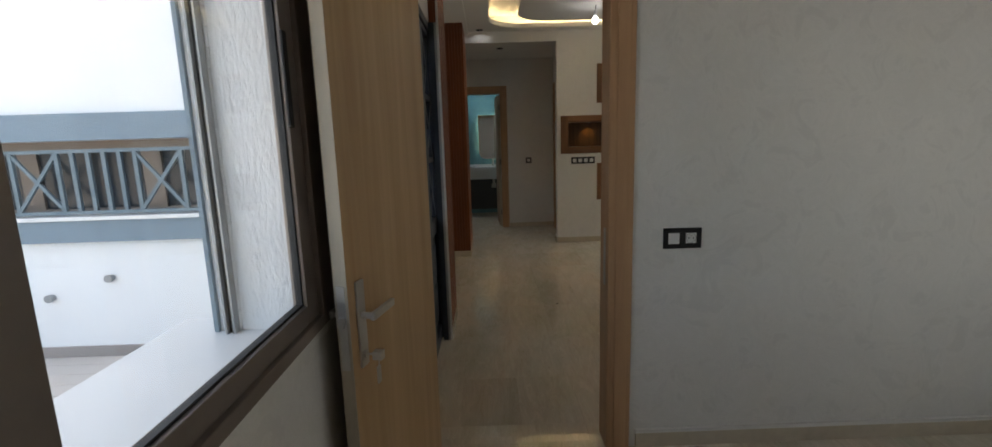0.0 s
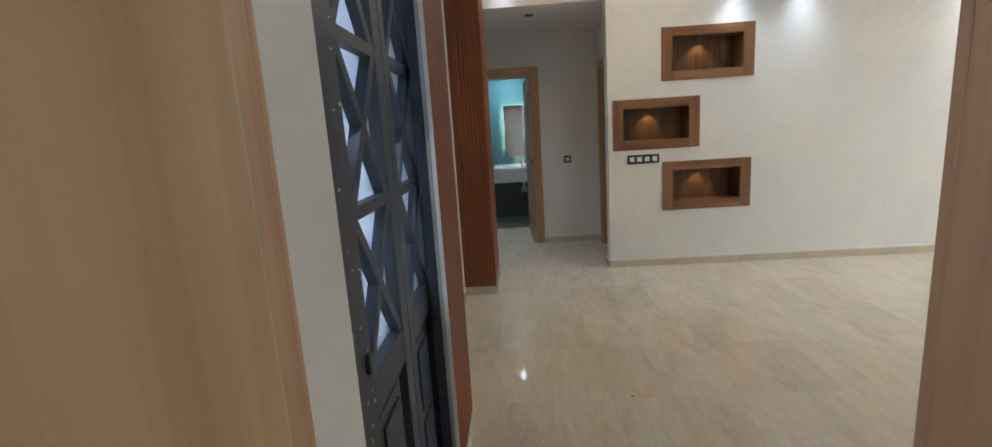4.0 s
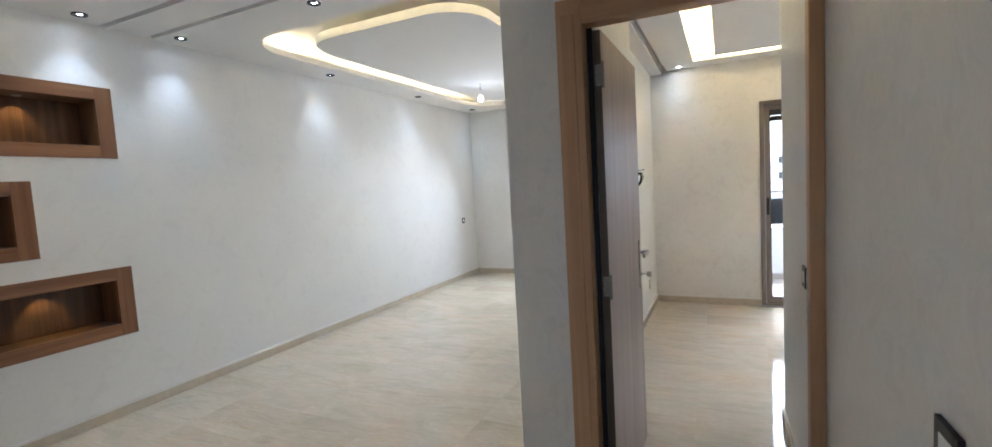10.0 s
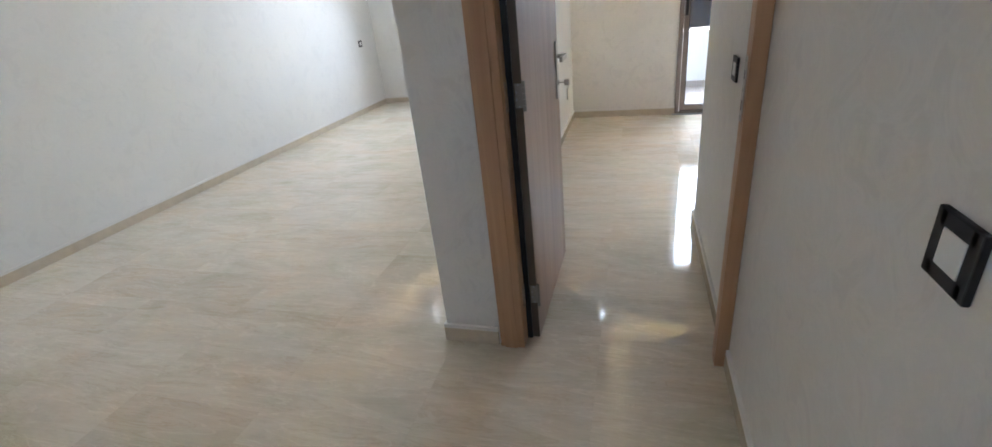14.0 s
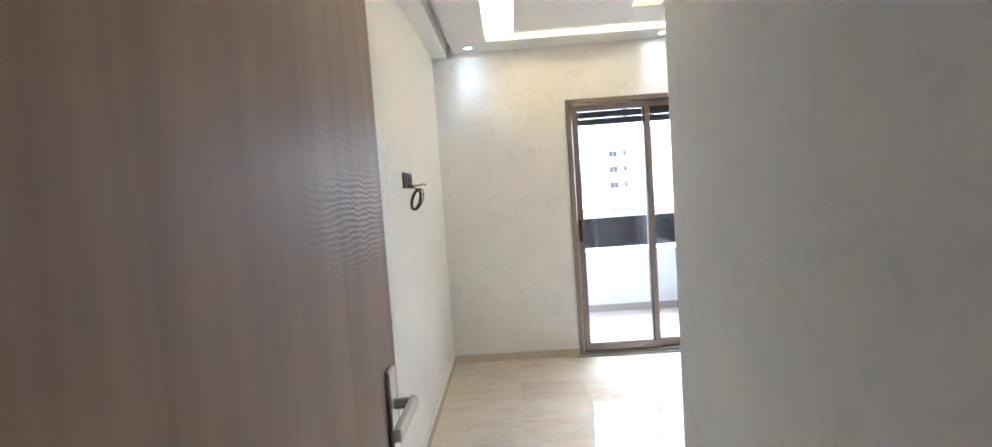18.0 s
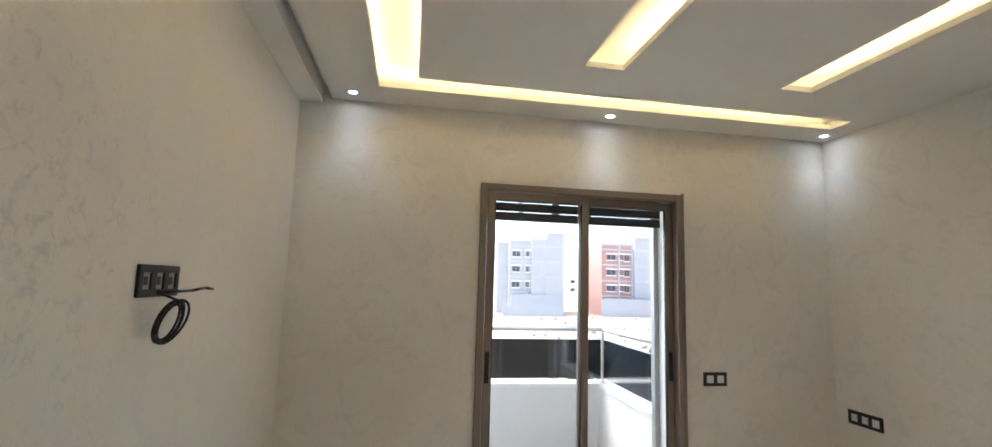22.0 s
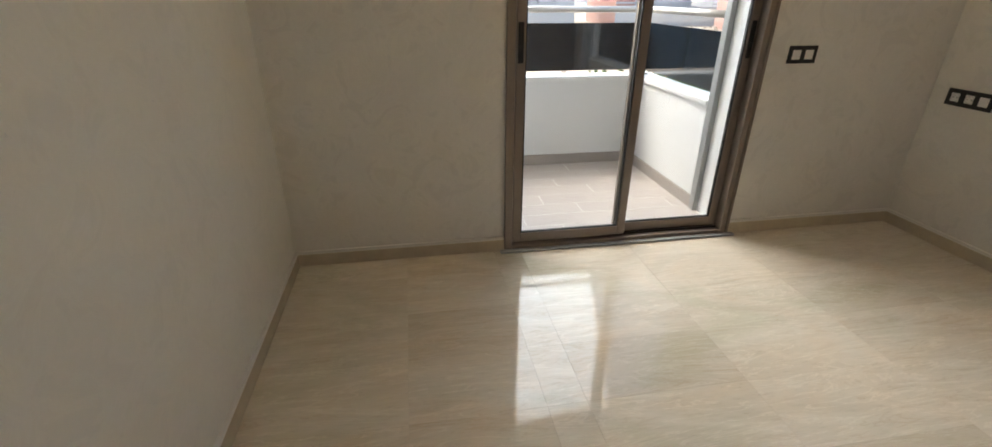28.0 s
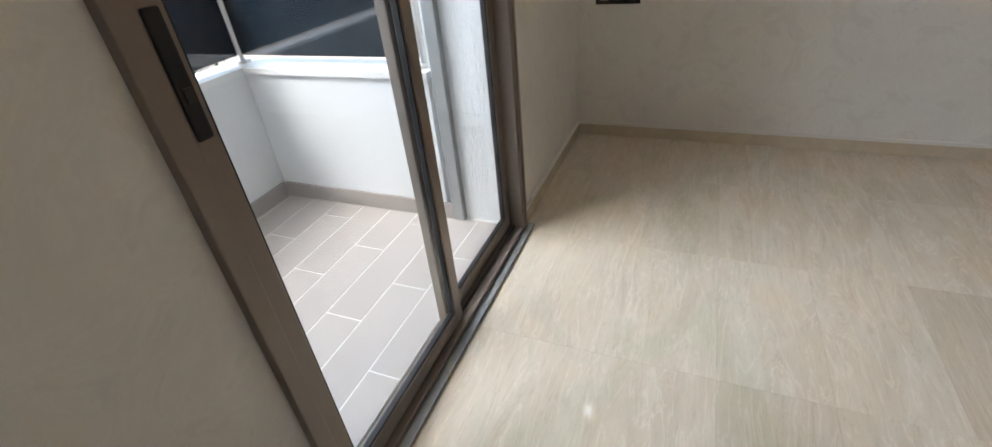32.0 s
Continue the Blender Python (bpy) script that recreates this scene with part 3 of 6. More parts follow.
structure("wall_partition", grid_wall("y", 3.395, 3.478, 2.24, XE + 0.22, 0, TOP), PLASTER_SALON, "white plaster partition wall", "wall")
structure("wall_stub", grid_wall("y", 3.16, 3.395, 2.24, 3.366, 0, TOP), PLASTER, "short thick plaster wall beside the bedroom door", "wall")
structure("wall_bedroom_door", grid_wall("x", 2.24, 2.37, 2.39, 3.16, 2.05, TOP), PLASTER, "plaster over the bedroom doorway", "wall")
structure("wall_balcony", grid_wall("x", 6.12, 6.38, -0.24, 3.395, 0, TOP, [(1.045, 2.32, -0.1, 2.11)]), PLASTER,
          "pearl plaster wall with the balcony door", "wall")
structure("wall_south", grid_wall("y", -0.24, -0.04, 2.9, 6.12, 0, TOP), PLASTER, "pearl plaster wall with sockets", "wall")
structure("wall_wardrobe_back", grid_wall("x", 3.0, 3.06, -0.04, 2.20, 0, TOP), PLASTER, "plain wall behind the wardrobe", "wall")
structure("wall_wardrobe_end", grid_wall("y", 2.02, 2.20, 3.06, 3.498, 0, TOP), PLASTER, "narrow plaster wall beside the wardrobe", "wall")

# ---- ceilings ----
ZC = 2.63
POOLS = [((0.18, 3.95, 2.06, 6.28), 0.42), ((3.06, 3.90, 7.15, 6.06), 0.42)]
HOLES = [round_rect(*p, r) for p, r in POOLS]
structure("ceiling", plate([(XW, 2.30), (2.30, 2.30), (2.30, YN), (XW, YN)], HOLES[:1], ZC, ZC + 0.05), CEIL,
          "white dropped ceiling with a rounded light recess", "ceiling")
structure("ceiling_salon", plate([(2.64, 3.478), (XE, 3.478), (XE, YN), (2.64, YN)], HOLES[1:], ZC, ZC + 0.05), CEIL,
          "white dropped ceiling with a rounded light recess", "ceiling")
structure("ceiling_strip", boxes((2.345, 3.478, ZC, 2.595, YN, ZC + 0.05)), CEIL, "white ceiling band between two grooves", "ceiling")
structure("ceiling_backing", boxes((XW, 2.30, ZC + 0.17, 2.24, YN, ZC + 0.2), (2.24, 3.478, ZC + 0.17, XE, YN, ZC + 0.2)), CEIL,
          "white slab above the dropped ceiling", "ceiling")
structure("ceiling_groove", boxes((2.29, 2.39, ZC + 0.05, 2.65, YN, ZC + 0.07)), CEIL, "shadowed grooves in the ceiling", "ceiling")
for n, (p, r) in enumerate(POOLS):
    i = 0.30
    isl = round_rect(p[0] + i, p[1] + i, p[2] - i, p[3] - i, r - 0.06)
    structure("ceiling_island", plate(isl, [], ZC + 0.005, ZC + 0.07), CEIL, "hung white ceiling panel with rounded corners", "ceiling")
    structure("ceiling_hanger", boxes((p[0] + 0.7, p[1] + 0.7, ZC + 0.07, p[2] - 0.7, p[3] - 0.7, ZC + 0.17)), CEIL,
              "hidden support of the hung ceiling panel", "ceiling")
    o = 0.10
    led = round_rect(p[0] - o, p[1] - o, p[2] + o, p[3] + o, r + o)
    tagged(part("led_strip", ring(led, 0.014, ZC + 0.051, ZC + 0.060), LED_WARM),
                   "warm white LED strip hidden in the ceiling recess", "led strip")
structure("ceiling_soffit", boxes((XW, 3.9, 2.60, -0.07, YN, ZC + 0.02)), CEIL, "white boxed soffit above the slatted column", "ceiling")
structure("ceiling_hall", boxes((XW, YN + 0.15, 2.5, 1.12, YB, 2.55)), CEIL, "white ceiling of the small hall", "ceiling")
structure("ceiling_bath", boxes((-1.1, YB + 0.12, 2.45, 1.12, 9.25, 2.5)), CEIL, "white bathroom ceiling", "ceiling")
structure("ceiling_behind_hall", boxes((1.27, YN + 0.15, 2.5, 2.45, 9.25, 2.55)), CEIL, "white ceiling", "ceiling")
structure("ceiling_first_room", boxes((-0.36, -1.3, 2.62, 2.45, 2.20, 2.67)), CEIL, "plain white ceiling", "ceiling")
ZB = 2.565
SLOTS = [(5.72, 0.14, 5.87, 2.94), (3.9, 2.735, 5.72, 2.94), (3.89, 1.765, 5.385, 1.96), (3.90, 0.715, 5.40, 0.90)]
bm = grid_wall("z", ZB, ZB + 0.03, 3.68, 6.12, -0.04, 3.22, [(a, c, b, d) for a, b, c, d in SLOTS])
for v in bm.verts:
    if v.co.x < 3.69:
        v.co.x = 3.70 - 0.024 * (v.co.y + 0.04)
structure("ceiling_bedroom", bm, CEIL,
          "white dropped ceiling with four glowing light slots", "ceiling")
structure("ceiling_bedroom_backing", boxes((3.46, -0.04, 2.70, 6.12, 3.395, 2.73), (3.75, 0.02, 2.676, 6.10, 3.17, 2.70)), CEIL, "white slab above the bedroom ceiling", "ceiling")
structure("ceiling_bulkhead", boxes((2.37, 2.39, 2.535, 3.462, 3.16, 2.7), (3.366, 3.16, 2.535, 3.462, 3.395, 2.7), (3.462, -0.04, 2.5, 3.59, 3.395, 2.7),
          (3.59, 3.27, 2.535, 6.12, 3.395, 2.7)), CEIL, "white bulkhead along the bedroom walls", "ceiling")
structure("ceiling_wardrobe", boxes((3.0, -0.04, 2.5, 3.462, 2.2, 2.56)), CEIL, "plain ceiling above the wardrobe", "ceiling")
# The last two boxes are unseen boards, added to block stray LED light.
structure("ceiling_gap", boxes((3.59, -0.04, 2.64, 3.68, 3.22, 2.66), (3.59, 3.22, 2.64, 6.12, 3.27, 2.66), (3.68, 3.20, ZB + 0.03, 6.12, 3.22, 2.70), (3.705, -0.04, ZB + 0.03, 3.72, 3.20, 2.70)), CEIL,
          "shadow gap around the bedroom ceiling, with unseen boards added against LED leaks", "ceiling")
for a, b, c, d in ((5.665, 0.14, 5.68, 2.735), (5.91, 0.14, 5.925, 2.98), (3.9, 2.985, 5.87, 3.0), (3.9, 2.68, 5.66, 2.695), (3.89, 1.715, 5.385, 1.73), (3.90, 0.665, 5.40, 0.68)):
    tagged(part("led_strip", boxes((a, b, ZB + 0.031, c, d, ZB + 0.042)), LED_BED_WARM),
           "warm white LED strip hidden above the ceiling slot", "led strip", "bedroom strips")

# ---- floors: the bed under the tiles ----
structure("floor", boxes((XW, 2.30, -0.2, 2.24, YN, -0.002), (2.24, 3.45, -0.2, XE, YN, -0.002)), GROUT, "polished beige marble tile floor of the salon", "floor")
structure("floor_hall", boxes((-1.1, YN, -0.2, 2.45, 9.25, -0.002)), GROUT, "polished beige marble tile floor of the hall", "floor")
structure("floor_first_room", boxes((-0.36, -1.3, -0.2, 2.45, 2.30, -0.002)), GROUT, "polished beige marble tile floor", "floor")
structure("floor_bedroom", boxes((3.0, -0.04, -0.2, 6.12, 2.39, -0.002), (6.12, 1.045, -0.2, 6.2, 2.32, -0.002)), GROUT, "polished beige marble tile floor of the bedroom", "floor")


# ---- baseboards ----
def skirting(a, b, out):
    """A stone skirting from a to b on a wall that faces out."""
    (ax, ay), (bx, by), (ox, oy) = a, b, out
    h, d = 0.065, 0.013
    bm = boxes((min(ax, bx, ax + ox * d, bx + ox * d), min(ay, by, ay + oy * d, by + oy * d), 0.0005,
                max(ax, bx, ax + ox * d, bx + ox * d), max(ay, by, ay + oy * d, by + oy * d), h), bevel=0.002)
    ob = structure("baseboard", bm, SKIRT, "beige stone skirting with a white caulked top", "baseboard")
    d2 = 0.0115
    part("caulk", boxes((min(ax, bx, ax + ox * d2, bx + ox * d2), min(ay, by, ay + oy * d2, by + oy * d2), h,
                         max(ax, bx, ax + ox * d2, bx + ox * d2), max(ay, by, ay + oy * d2, by + oy * d2), h + 0.016)), CAULK, ob, "white caulk line")


for a, b, o in (((1.0, YN), (XE, YN), (0, -1)), ((1.0, YN), (1.0, YN + 0.15), (-1, 0)), ((XE, 3.478), (XE, YN), (-1, 0)),
                ((2.24, 3.478), (XE, 3.478), (0, 1)), ((2.24, 3.255), (2.24, 3.49), (-1, 0)), ((0.70, 2.39), (2.22, 2.39), (0, 1)), ((0.70, 2.32), (0.70, 2.39), (-1, 0)),
                ((XW, 3.92), (XW, 5.79), (1, 0)), ((-0.22, 2.32), (-0.22, 2.60), (1, 0)),
                ((0.44, YB), (1.12, YB), (0, -1)), ((1.12, 7.56), (1.12, YB), (-1, 0)),
                ((0.72, 2.20), (2.45, 2.20), (0, -1)), ((-0.36, -1.3), (-0.36, 2.20), (1, 0)), ((-0.36, -1.3), (2.45, -1.3), (0, 1)), ((2.45, -1.3), (2.45, 2.20), (-1, 0)),
                ((2.385, 2.39), (3.475, 2.39), (0, 1)), ((3.498, 2.10), (3.498, 2.20), (1, 0)), ((3.462, 2.20), (3.462, 2.39), (1, 0)),
                ((2.39, 3.16), (3.379, 3.16), (0, -1)), ((3.366, 3.16), (3.366, 3.395), (1, 0)), ((3.366, 3.395), (6.12, 3.395), (0, -1)),
                ((6.12, 2.325), (6.12, 3.395), (-1, 0)), ((6.12, -0.04), (6.12, 1.025), (-1, 0)), ((3.655, -0.04), (6.12, -0.04), (0, 1))):
    skirting(a, b, o)


# ---- doors ----
def casing(owner, axis, face, way, a0, a1, top, wide=0.1, thick=0.018, first=None):
    """Three mitred boards round an opening on one face of a wall."""
    f0, f1 = sorted((face, face + way * thick))
    for nm, u0, u1, z0, z1, mat_ in (("jamb_board", a0 - (first or wide), a0, 0, top + wide, OAK_Z), ("jamb_board", a1, a1 + wide, 0, top + wide, OAK_Z),
                                     ("head_board", a0, a1, top, top + wide, OAK_X if axis == "y" else OAK_Y)):
        row = (u0, f0, z0, u1, f1, z1) if axis == "y" else (f0, u0, z0, f1, u1, z1)
        part(nm, boxes(row, bevel=0.004), mat_, owner)
        if nm == "jamb_board":
            m = (u0 + u1) / 2
            if u1 - u0 < 0.08:
                continue
            g0, g1 = sorted((face + way * thick, face + way * (thick + 0.006)))
            row = (m - 0.022, g0, z0, m + 0.03, g1, z1 - wide * 0.6) if axis == "y" else (g0, m - 0.022, z0, g1, m + 0.03, z1 - wide * 0.6)
            part("moulding", boxes(row, bevel=0.003), OAK_Z, owner)


def lining(owner, axis, p0, p1, a0, a1, top, thick=0.022):
    for nm, u0, u1, z0, z1, mat_ in (("lining_side", a0, a0 + thick, 0, top, OAK_Z), ("lining_side", a1 - thick, a1, 0, top, OAK_Z),
                                     ("lining_head", a0 + thick, a1 - thick, top - thick, top, OAK_X if axis == "y" else OAK_Y)):
        row = (u0, p0, z0, u1, p1, z1) if axis == "y" else (p0, u0, z0, p1, u1, z1)
        part(nm, boxes(row, bevel=0.002), mat_, owner)


def door_leaf(name, hinge, angle, width, height, label, key=1, low=0.0, veneer=None, drop=0.0, edge=None, t=0.04):
    """A veneered leaf that turns about its hinge edge. It is drawn along +x from the hinge and 4 cm thick towards +y."""
    m = Matrix.Translation((*hinge, 0)) @ Matrix.Rotation(radians(angle), 4, "Z")
    owner = thing(name, (*hinge, 0.008), label, "door")
    part("leaf_panel", boxes((0.0, 0, 0.008, width, t, height), bevel=0.002), veneer or LEAF, owner, turn=m)
    part("leaf_edge", boxes((width, 0.001, 0.01, width + 0.0025, t - 0.001, height - 0.002)), EDGE, owner, "pale bare wooden edge", turn=m)
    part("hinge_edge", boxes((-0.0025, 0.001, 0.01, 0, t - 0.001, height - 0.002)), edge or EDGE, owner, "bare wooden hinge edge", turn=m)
    x = width - 0.055
    part("latch_plate", boxes((width + 0.0025, 0.008, 0.86 + low, width + 0.005, 0.032, 1.10 + low)), STEEL, owner, "steel mortice plate", turn=m)
    part("latch", boxes((width + 0.003, 0.012, 0.985 + low, width + 0.018, 0.028, 1.015 + low), bevel=0.003), STEEL, owner, "steel latch bolt", turn=m)
    for side in (0, 1):
        y0, sgn = (0, -1) if side == 0 else (t, 1)
        ys = sorted((y0, y0 + sgn * 0.008))
        part("handle_plate", boxes((x - 0.021, ys[0], 0.85 + low, x + 0.021, ys[1], 1.10 + low), bevel=0.003), STEEL, owner, "brushed steel handle plate", turn=m)
        bm = bmesh.new()
        rod(bm, (x, y0, 1.035 + low - drop), (x, y0 + sgn * 0.05, 1.035 + low - drop), 0.010)
        box(bm, x - 0.125, y0 + sgn * 0.043 - 0.007, 1.024 + low - drop, x + 0.012, y0 + sgn * 0.043 + 0.007, 1.046 + low - drop, bevel=0.004)
        part("lever", bm, STEEL, owner, "flat steel lever", turn=m)
        bm = bmesh.new()
        rod(bm, (x, y0, 0.92 + low - drop), (x, y0 + sgn * 0.013, 0.92 + low - drop), 0.011)
        part("cylinder", bm, STEEL, owner, turn=m)
    if key is not None:
        y0, sgn = (0, -1) if key == 0 else (t, 1)
        bm = bmesh.new()
        rod(bm, (x, y0 + sgn * 0.012, 0.92 + low - drop), (x, y0 + sgn * 0.035, 0.92 + low - drop), 0.003)
        box(bm, x - 0.012, y0 + sgn * 0.035 - 0.0012, 0.908 + low - drop, x + 0.012, y0 + sgn * 0.06 + 0.0012, 0.932 + low - drop, bevel=0.001)
        part("key", bm, STEEL, owner, "steel key in the lock", turn=m)
        bm = bmesh.new()
        rod(bm, (x + 0.004, y0 + sgn * 0.052, 0.918 + low - drop), (x + 0.008, y0 + sgn * 0.05, 0.89 + low - drop), 0.0015)
        box(bm, x - 0.003, y0 + sgn * 0.048 - 0.001, 0.84 + low - drop, x + 0.017, y0 + sgn * 0.048 + 0.003, 0.89 + low - drop, bevel=0.001)
        part("spare_key", bm, STEEL, owner, "spare key hanging from the ring", turn=m)
    for z in (0.22, 1.0, 1.82):
        bm = bmesh.new()
        for k in range(5):
            rod(bm, (-0.006, -0.006, z - 0.05 + k * 0.02), (-0.006, -0.006, z - 0.0315 + k * 0.02), 0.006)
        hg = part("hinge", bm, HINGE, owner, "steel butt hinge", turn=m)
        part("hinge_flap", boxes((-0.0045, 0.0, z - 0.04, -0.0026, 0.025, z + 0.04), bevel=0.0006), HINGE, hg, turn=m)
        bm = bmesh.new()
        for q in (-0.036, -0.012, 0.012, 0.036):
            rod(bm, (-0.0046, 0.012 if abs(q) > 0.02 else 0.02, z + q), (-0.0052, 0.012 if abs(q) > 0.02 else 0.02, z + q), 0.0036, seg=10)
        part("screws", bm, GUIDE, hg, turn=m)
    return owner


d1 = thing("door_1", (0.22, 2.25, 0), "oak door frame of the first room with its door open", "door frame", kind="structure")
casing(d1, "y", 2.20, -1, -0.168, 0.590, 2.04, wide=0.1, first=0.118)
casing(d1, "y", 2.30, 1, -0.168, 0.590, 2.04, wide=0.1, first=0.05)
lining(d1, "y", 2.20, 2.30, -0.19, 0.612, 2.06)
part("strike_plate", boxes((0.5875, 2.225, 0.73, 0.590, 2.25, 0.97)), STEEL, d1, "steel strike plate")
door_leaf("door_leaf", (-0.160, 2.182), -103.0, 0.66, 2.03, "oak door leaf standing open beside a window, window light in its colour", key=1, low=-0.13, veneer=LEAF_LIT, drop=0.035)

d2 = thing("door_2", (2.30, 2.8, 0), "oak door frame of the bedroom with its door open", "door frame", kind="structure")
casing(d2, "x", 2.24, -1, 2.435, 3.145, 2.0, first=0.044)
part("lining_side", boxes((2.24, 2.391, 0, 2.283, 2.435, 2.0), bevel=0.002), OAK_Z, d2)
part("lining_side", boxes((2.24, 3.145, 0, 2.30, 3.159, 2.0), bevel=0.002), OAK_Z, d2)
part("lining_head", boxes((2.24, 2.391, 2.0, 2.30, 3.159, 2.05), bevel=0.002), OAK_Y, d2)
sp = part("strike_plate", boxes((2.252, 2.435, 0.90, 2.276, 2.4375, 1.085)), STEEL, d2, "steel strike plate with a latch slot")
part("strike_lip", boxes((2.2435, 2.4352, 0.925, 2.2525, 2.4385, 1.052), bevel=0.001), STEEL, sp, "bent steel lip")
part("latch_slot", boxes((2.259, 2.4375, 0.932, 2.268, 2.438, 0.962)), BLACK, sp, "dark latch slot")
part("latch_slot", boxes((2.259, 2.4375, 1.02, 2.268, 2.438, 1.045)), BLACK, sp, "dark latch slot")
for zz in (0.912, 0.99, 1.072):
    bm = bmesh.new()
    rod(bm, (2.264, 2.4375, zz), (2.264, 2.4385, zz), 0.0038, seg=10)
    part("screw", bm, GUIDE, sp)
for z in (0.22, 1.0, 1.82):
    hp = part("hinge_plate", boxes((2.258, 3.1425, z - 0.05, 2.2895, 3.145, z + 0.05), bevel=0.001), HINGE_TAN, d2, "tan lacquered hinge plate")
    for q, xx in ((-0.037, 2.266), (-0.014, 2.278), (0.014, 2.278), (0.037, 2.266)):
        bm = bmesh.new()
        rod(bm, (xx, 3.1425, z + q), (xx, 3.1415, z + q), 0.004, seg=10)
        part("screw", bm, HINGE, hp)
# Black strip added in the hinge gap to stand in for its shade.
part("seal", boxes((2.2895, 3.1245, 0.0, 2.299, 3.1448, 2.0)), GASKET, d2, "black strip added for the shade in the door gap")
door_leaf("door_leaf", (2.292, 3.093), -0.7, 0.742, 1.99, "grey-brown oak door leaf standing open along the wall", key=0, edge=SHADED_EDGE, t=0.03)

d3 = thing("door_3", (0.0, YB, 0), "oak door frame of the bathroom", "door frame", kind="structure")
casing(d3, "y", YB, -1, -0.34, 0.33, 2.02)
lining(d3, "y", YB, YB + 0.12, -0.36, 0.35, 2.035)
door_leaf("door_leaf", (0.325, YB + 0.11), 92, 0.66, 1.99, "grey-brown door leaf standing open into the bathroom", key=None)

d4 = thing("door_4", (1.12, 7.1, 0), "oak door frame at the side of the small hall", "door frame", kind="structure")
casing(d4, "x", 1.12, -1, 6.74, 7.44, 2.02)
lining(d4, "x", 1.12, 1.27, 6.72, 7.46, 2.035)
door_leaf("door_leaf", (1.20, 7.435), -90, 0.69, 1.99, "closed oak door leaf at the side of the hall", key=None)

# ---- ceiling lamps ----
COOL, WARM = (0.74, 0.87, 1.0), (1.0, 0.70, 0.26)


def downlight(x, y, z, rim, watts, label, angle=88):
    owner = thing("downlight", (x, y, z), label, "ceiling lamp", "recessed downlights")
    bm = bmesh.new()
    r = 0.042
    for k in range(28):
        a, b = 2 * math.pi * k / 28, 2 * math.pi * (k + 1) / 28
        prof = [(r, 0.0), (r, -0.004), (r - 0.014, -0.005), (r - 0.020, 0.006)] if rim == WHITE else [(r, 0.0), (r, -0.008), (r - 0.011, -0.010), (r - 0.024, 0.004)]
        for (r0, z0), (r1, z1) in zip(prof, prof[1:]):
            bm.faces.new([bm.verts.new((x + q * math.cos(t), y + q * math.sin(t), z + h)) for q, t, h in ((r0, a, z0), (r0, b, z0), (r1, b, z1), (r1, a, z1))])
    bmesh.ops.remove_doubles(bm, verts=bm.verts, dist=1e-5)
    part("rim", bm, rim, owner, soft=True)
    bm = bmesh.new()
    bmesh.ops.create_circle(bm, cap_ends=True, segments=24, radius=r - (0.021 if rim == WHITE else 0.025), matrix=Matrix.Translation((x, y, z - 0.0005)))
    part("lens", bm, SPOT_FACE, owner, "glowing cool white lens")
    if watts:
        lamp("downlight_lamp", "SPOT", (x, y, z - 0.012), watts, COOL, 0.025, angle, blend=1.0)


for x, y in ((0.07, 6.33), (2.13, 6.27), (2.74, 6.25), (4.22, 6.24), (5.76, 6.23), (7.2, 6.2), (2.78, 4.98)):
    downlight(x, y, ZC, BLACK, SPOT_SALON, "round black-rimmed downlight set in the white ceiling")
downlight(0.32, 6.80, 2.5, BLACK, SPOT_SALON * 0.95, "round black-rimmed downlight in the hall ceiling")
for x, y in ((5.99, 3.09), (3.775, 3.08), (5.99, 1.57), (5.99, 0.07), (3.775, 1.566), (3.79, 0.07)):
    downlight(x, y, ZB, WHITE, SPOT_BED, "small round white downlight in the bedroom ceiling")


def hung_bulb(x, y, z, top):
    owner = thing("hanging_bulb", (x, y, top), "lit bare bulb hanging on a short cable", "lamp", "hanging bulbs")
    bm = bmesh.new()
    rod(bm, (x, y, z + 0.09), (x + 0.006, y, top), 0.0035, seg=8)
    part("cable", bm, BLACK, owner)
    bm = bmesh.new()
    rod(bm, (x, y, z + 0.035), (x, y, z + 0.095), 0.017, 0.014)
    part("holder", bm, WHITE, owner)
    bm = bmesh.new()
    bmesh.ops.create_uvsphere(bm, u_segments=20, v_segments=12, radius=0.032, matrix=Matrix.Translation((x, y, z)) @ Matrix.Diagonal((1, 1, 1.15, 1)))
    bulb = part("bulb", bm, BULB_FACE, owner, "glowing round white bulb", soft=True)
    bulb.visible_shadow = False
    lamp("bulb_lamp", "POINT", (x, y, z), BULB_W, (0.95, 0.97, 1.0), 0.035)


hung_bulb(1.24, 5.38, 2.49, ZC + 0.005)
hung_bulb(5.6, 5.25, 2.455, ZC + 0.005)

# ---- windows ----


def tube(pts, r, seg=8):
    bm = bmesh.new()
    for a, b in zip(pts, pts[1:]):
        rod(bm, a, b, r, seg=seg)
    return bm


def slot_handle(owner, y, z0, z1, x):
    bm = boxes((x - 0.004, y - 0.013, z0, x + 0.003, y + 0.013, z1), bevel=0.004)
    h = part("handle", bm, GASKET, owner, "black recessed sash handle")
    part("catch", boxes((x - 0.007, y - 0.006, z0 + 0.055, x - 0.002, y + 0.006, z0 + 0.075)), BLACK, h)


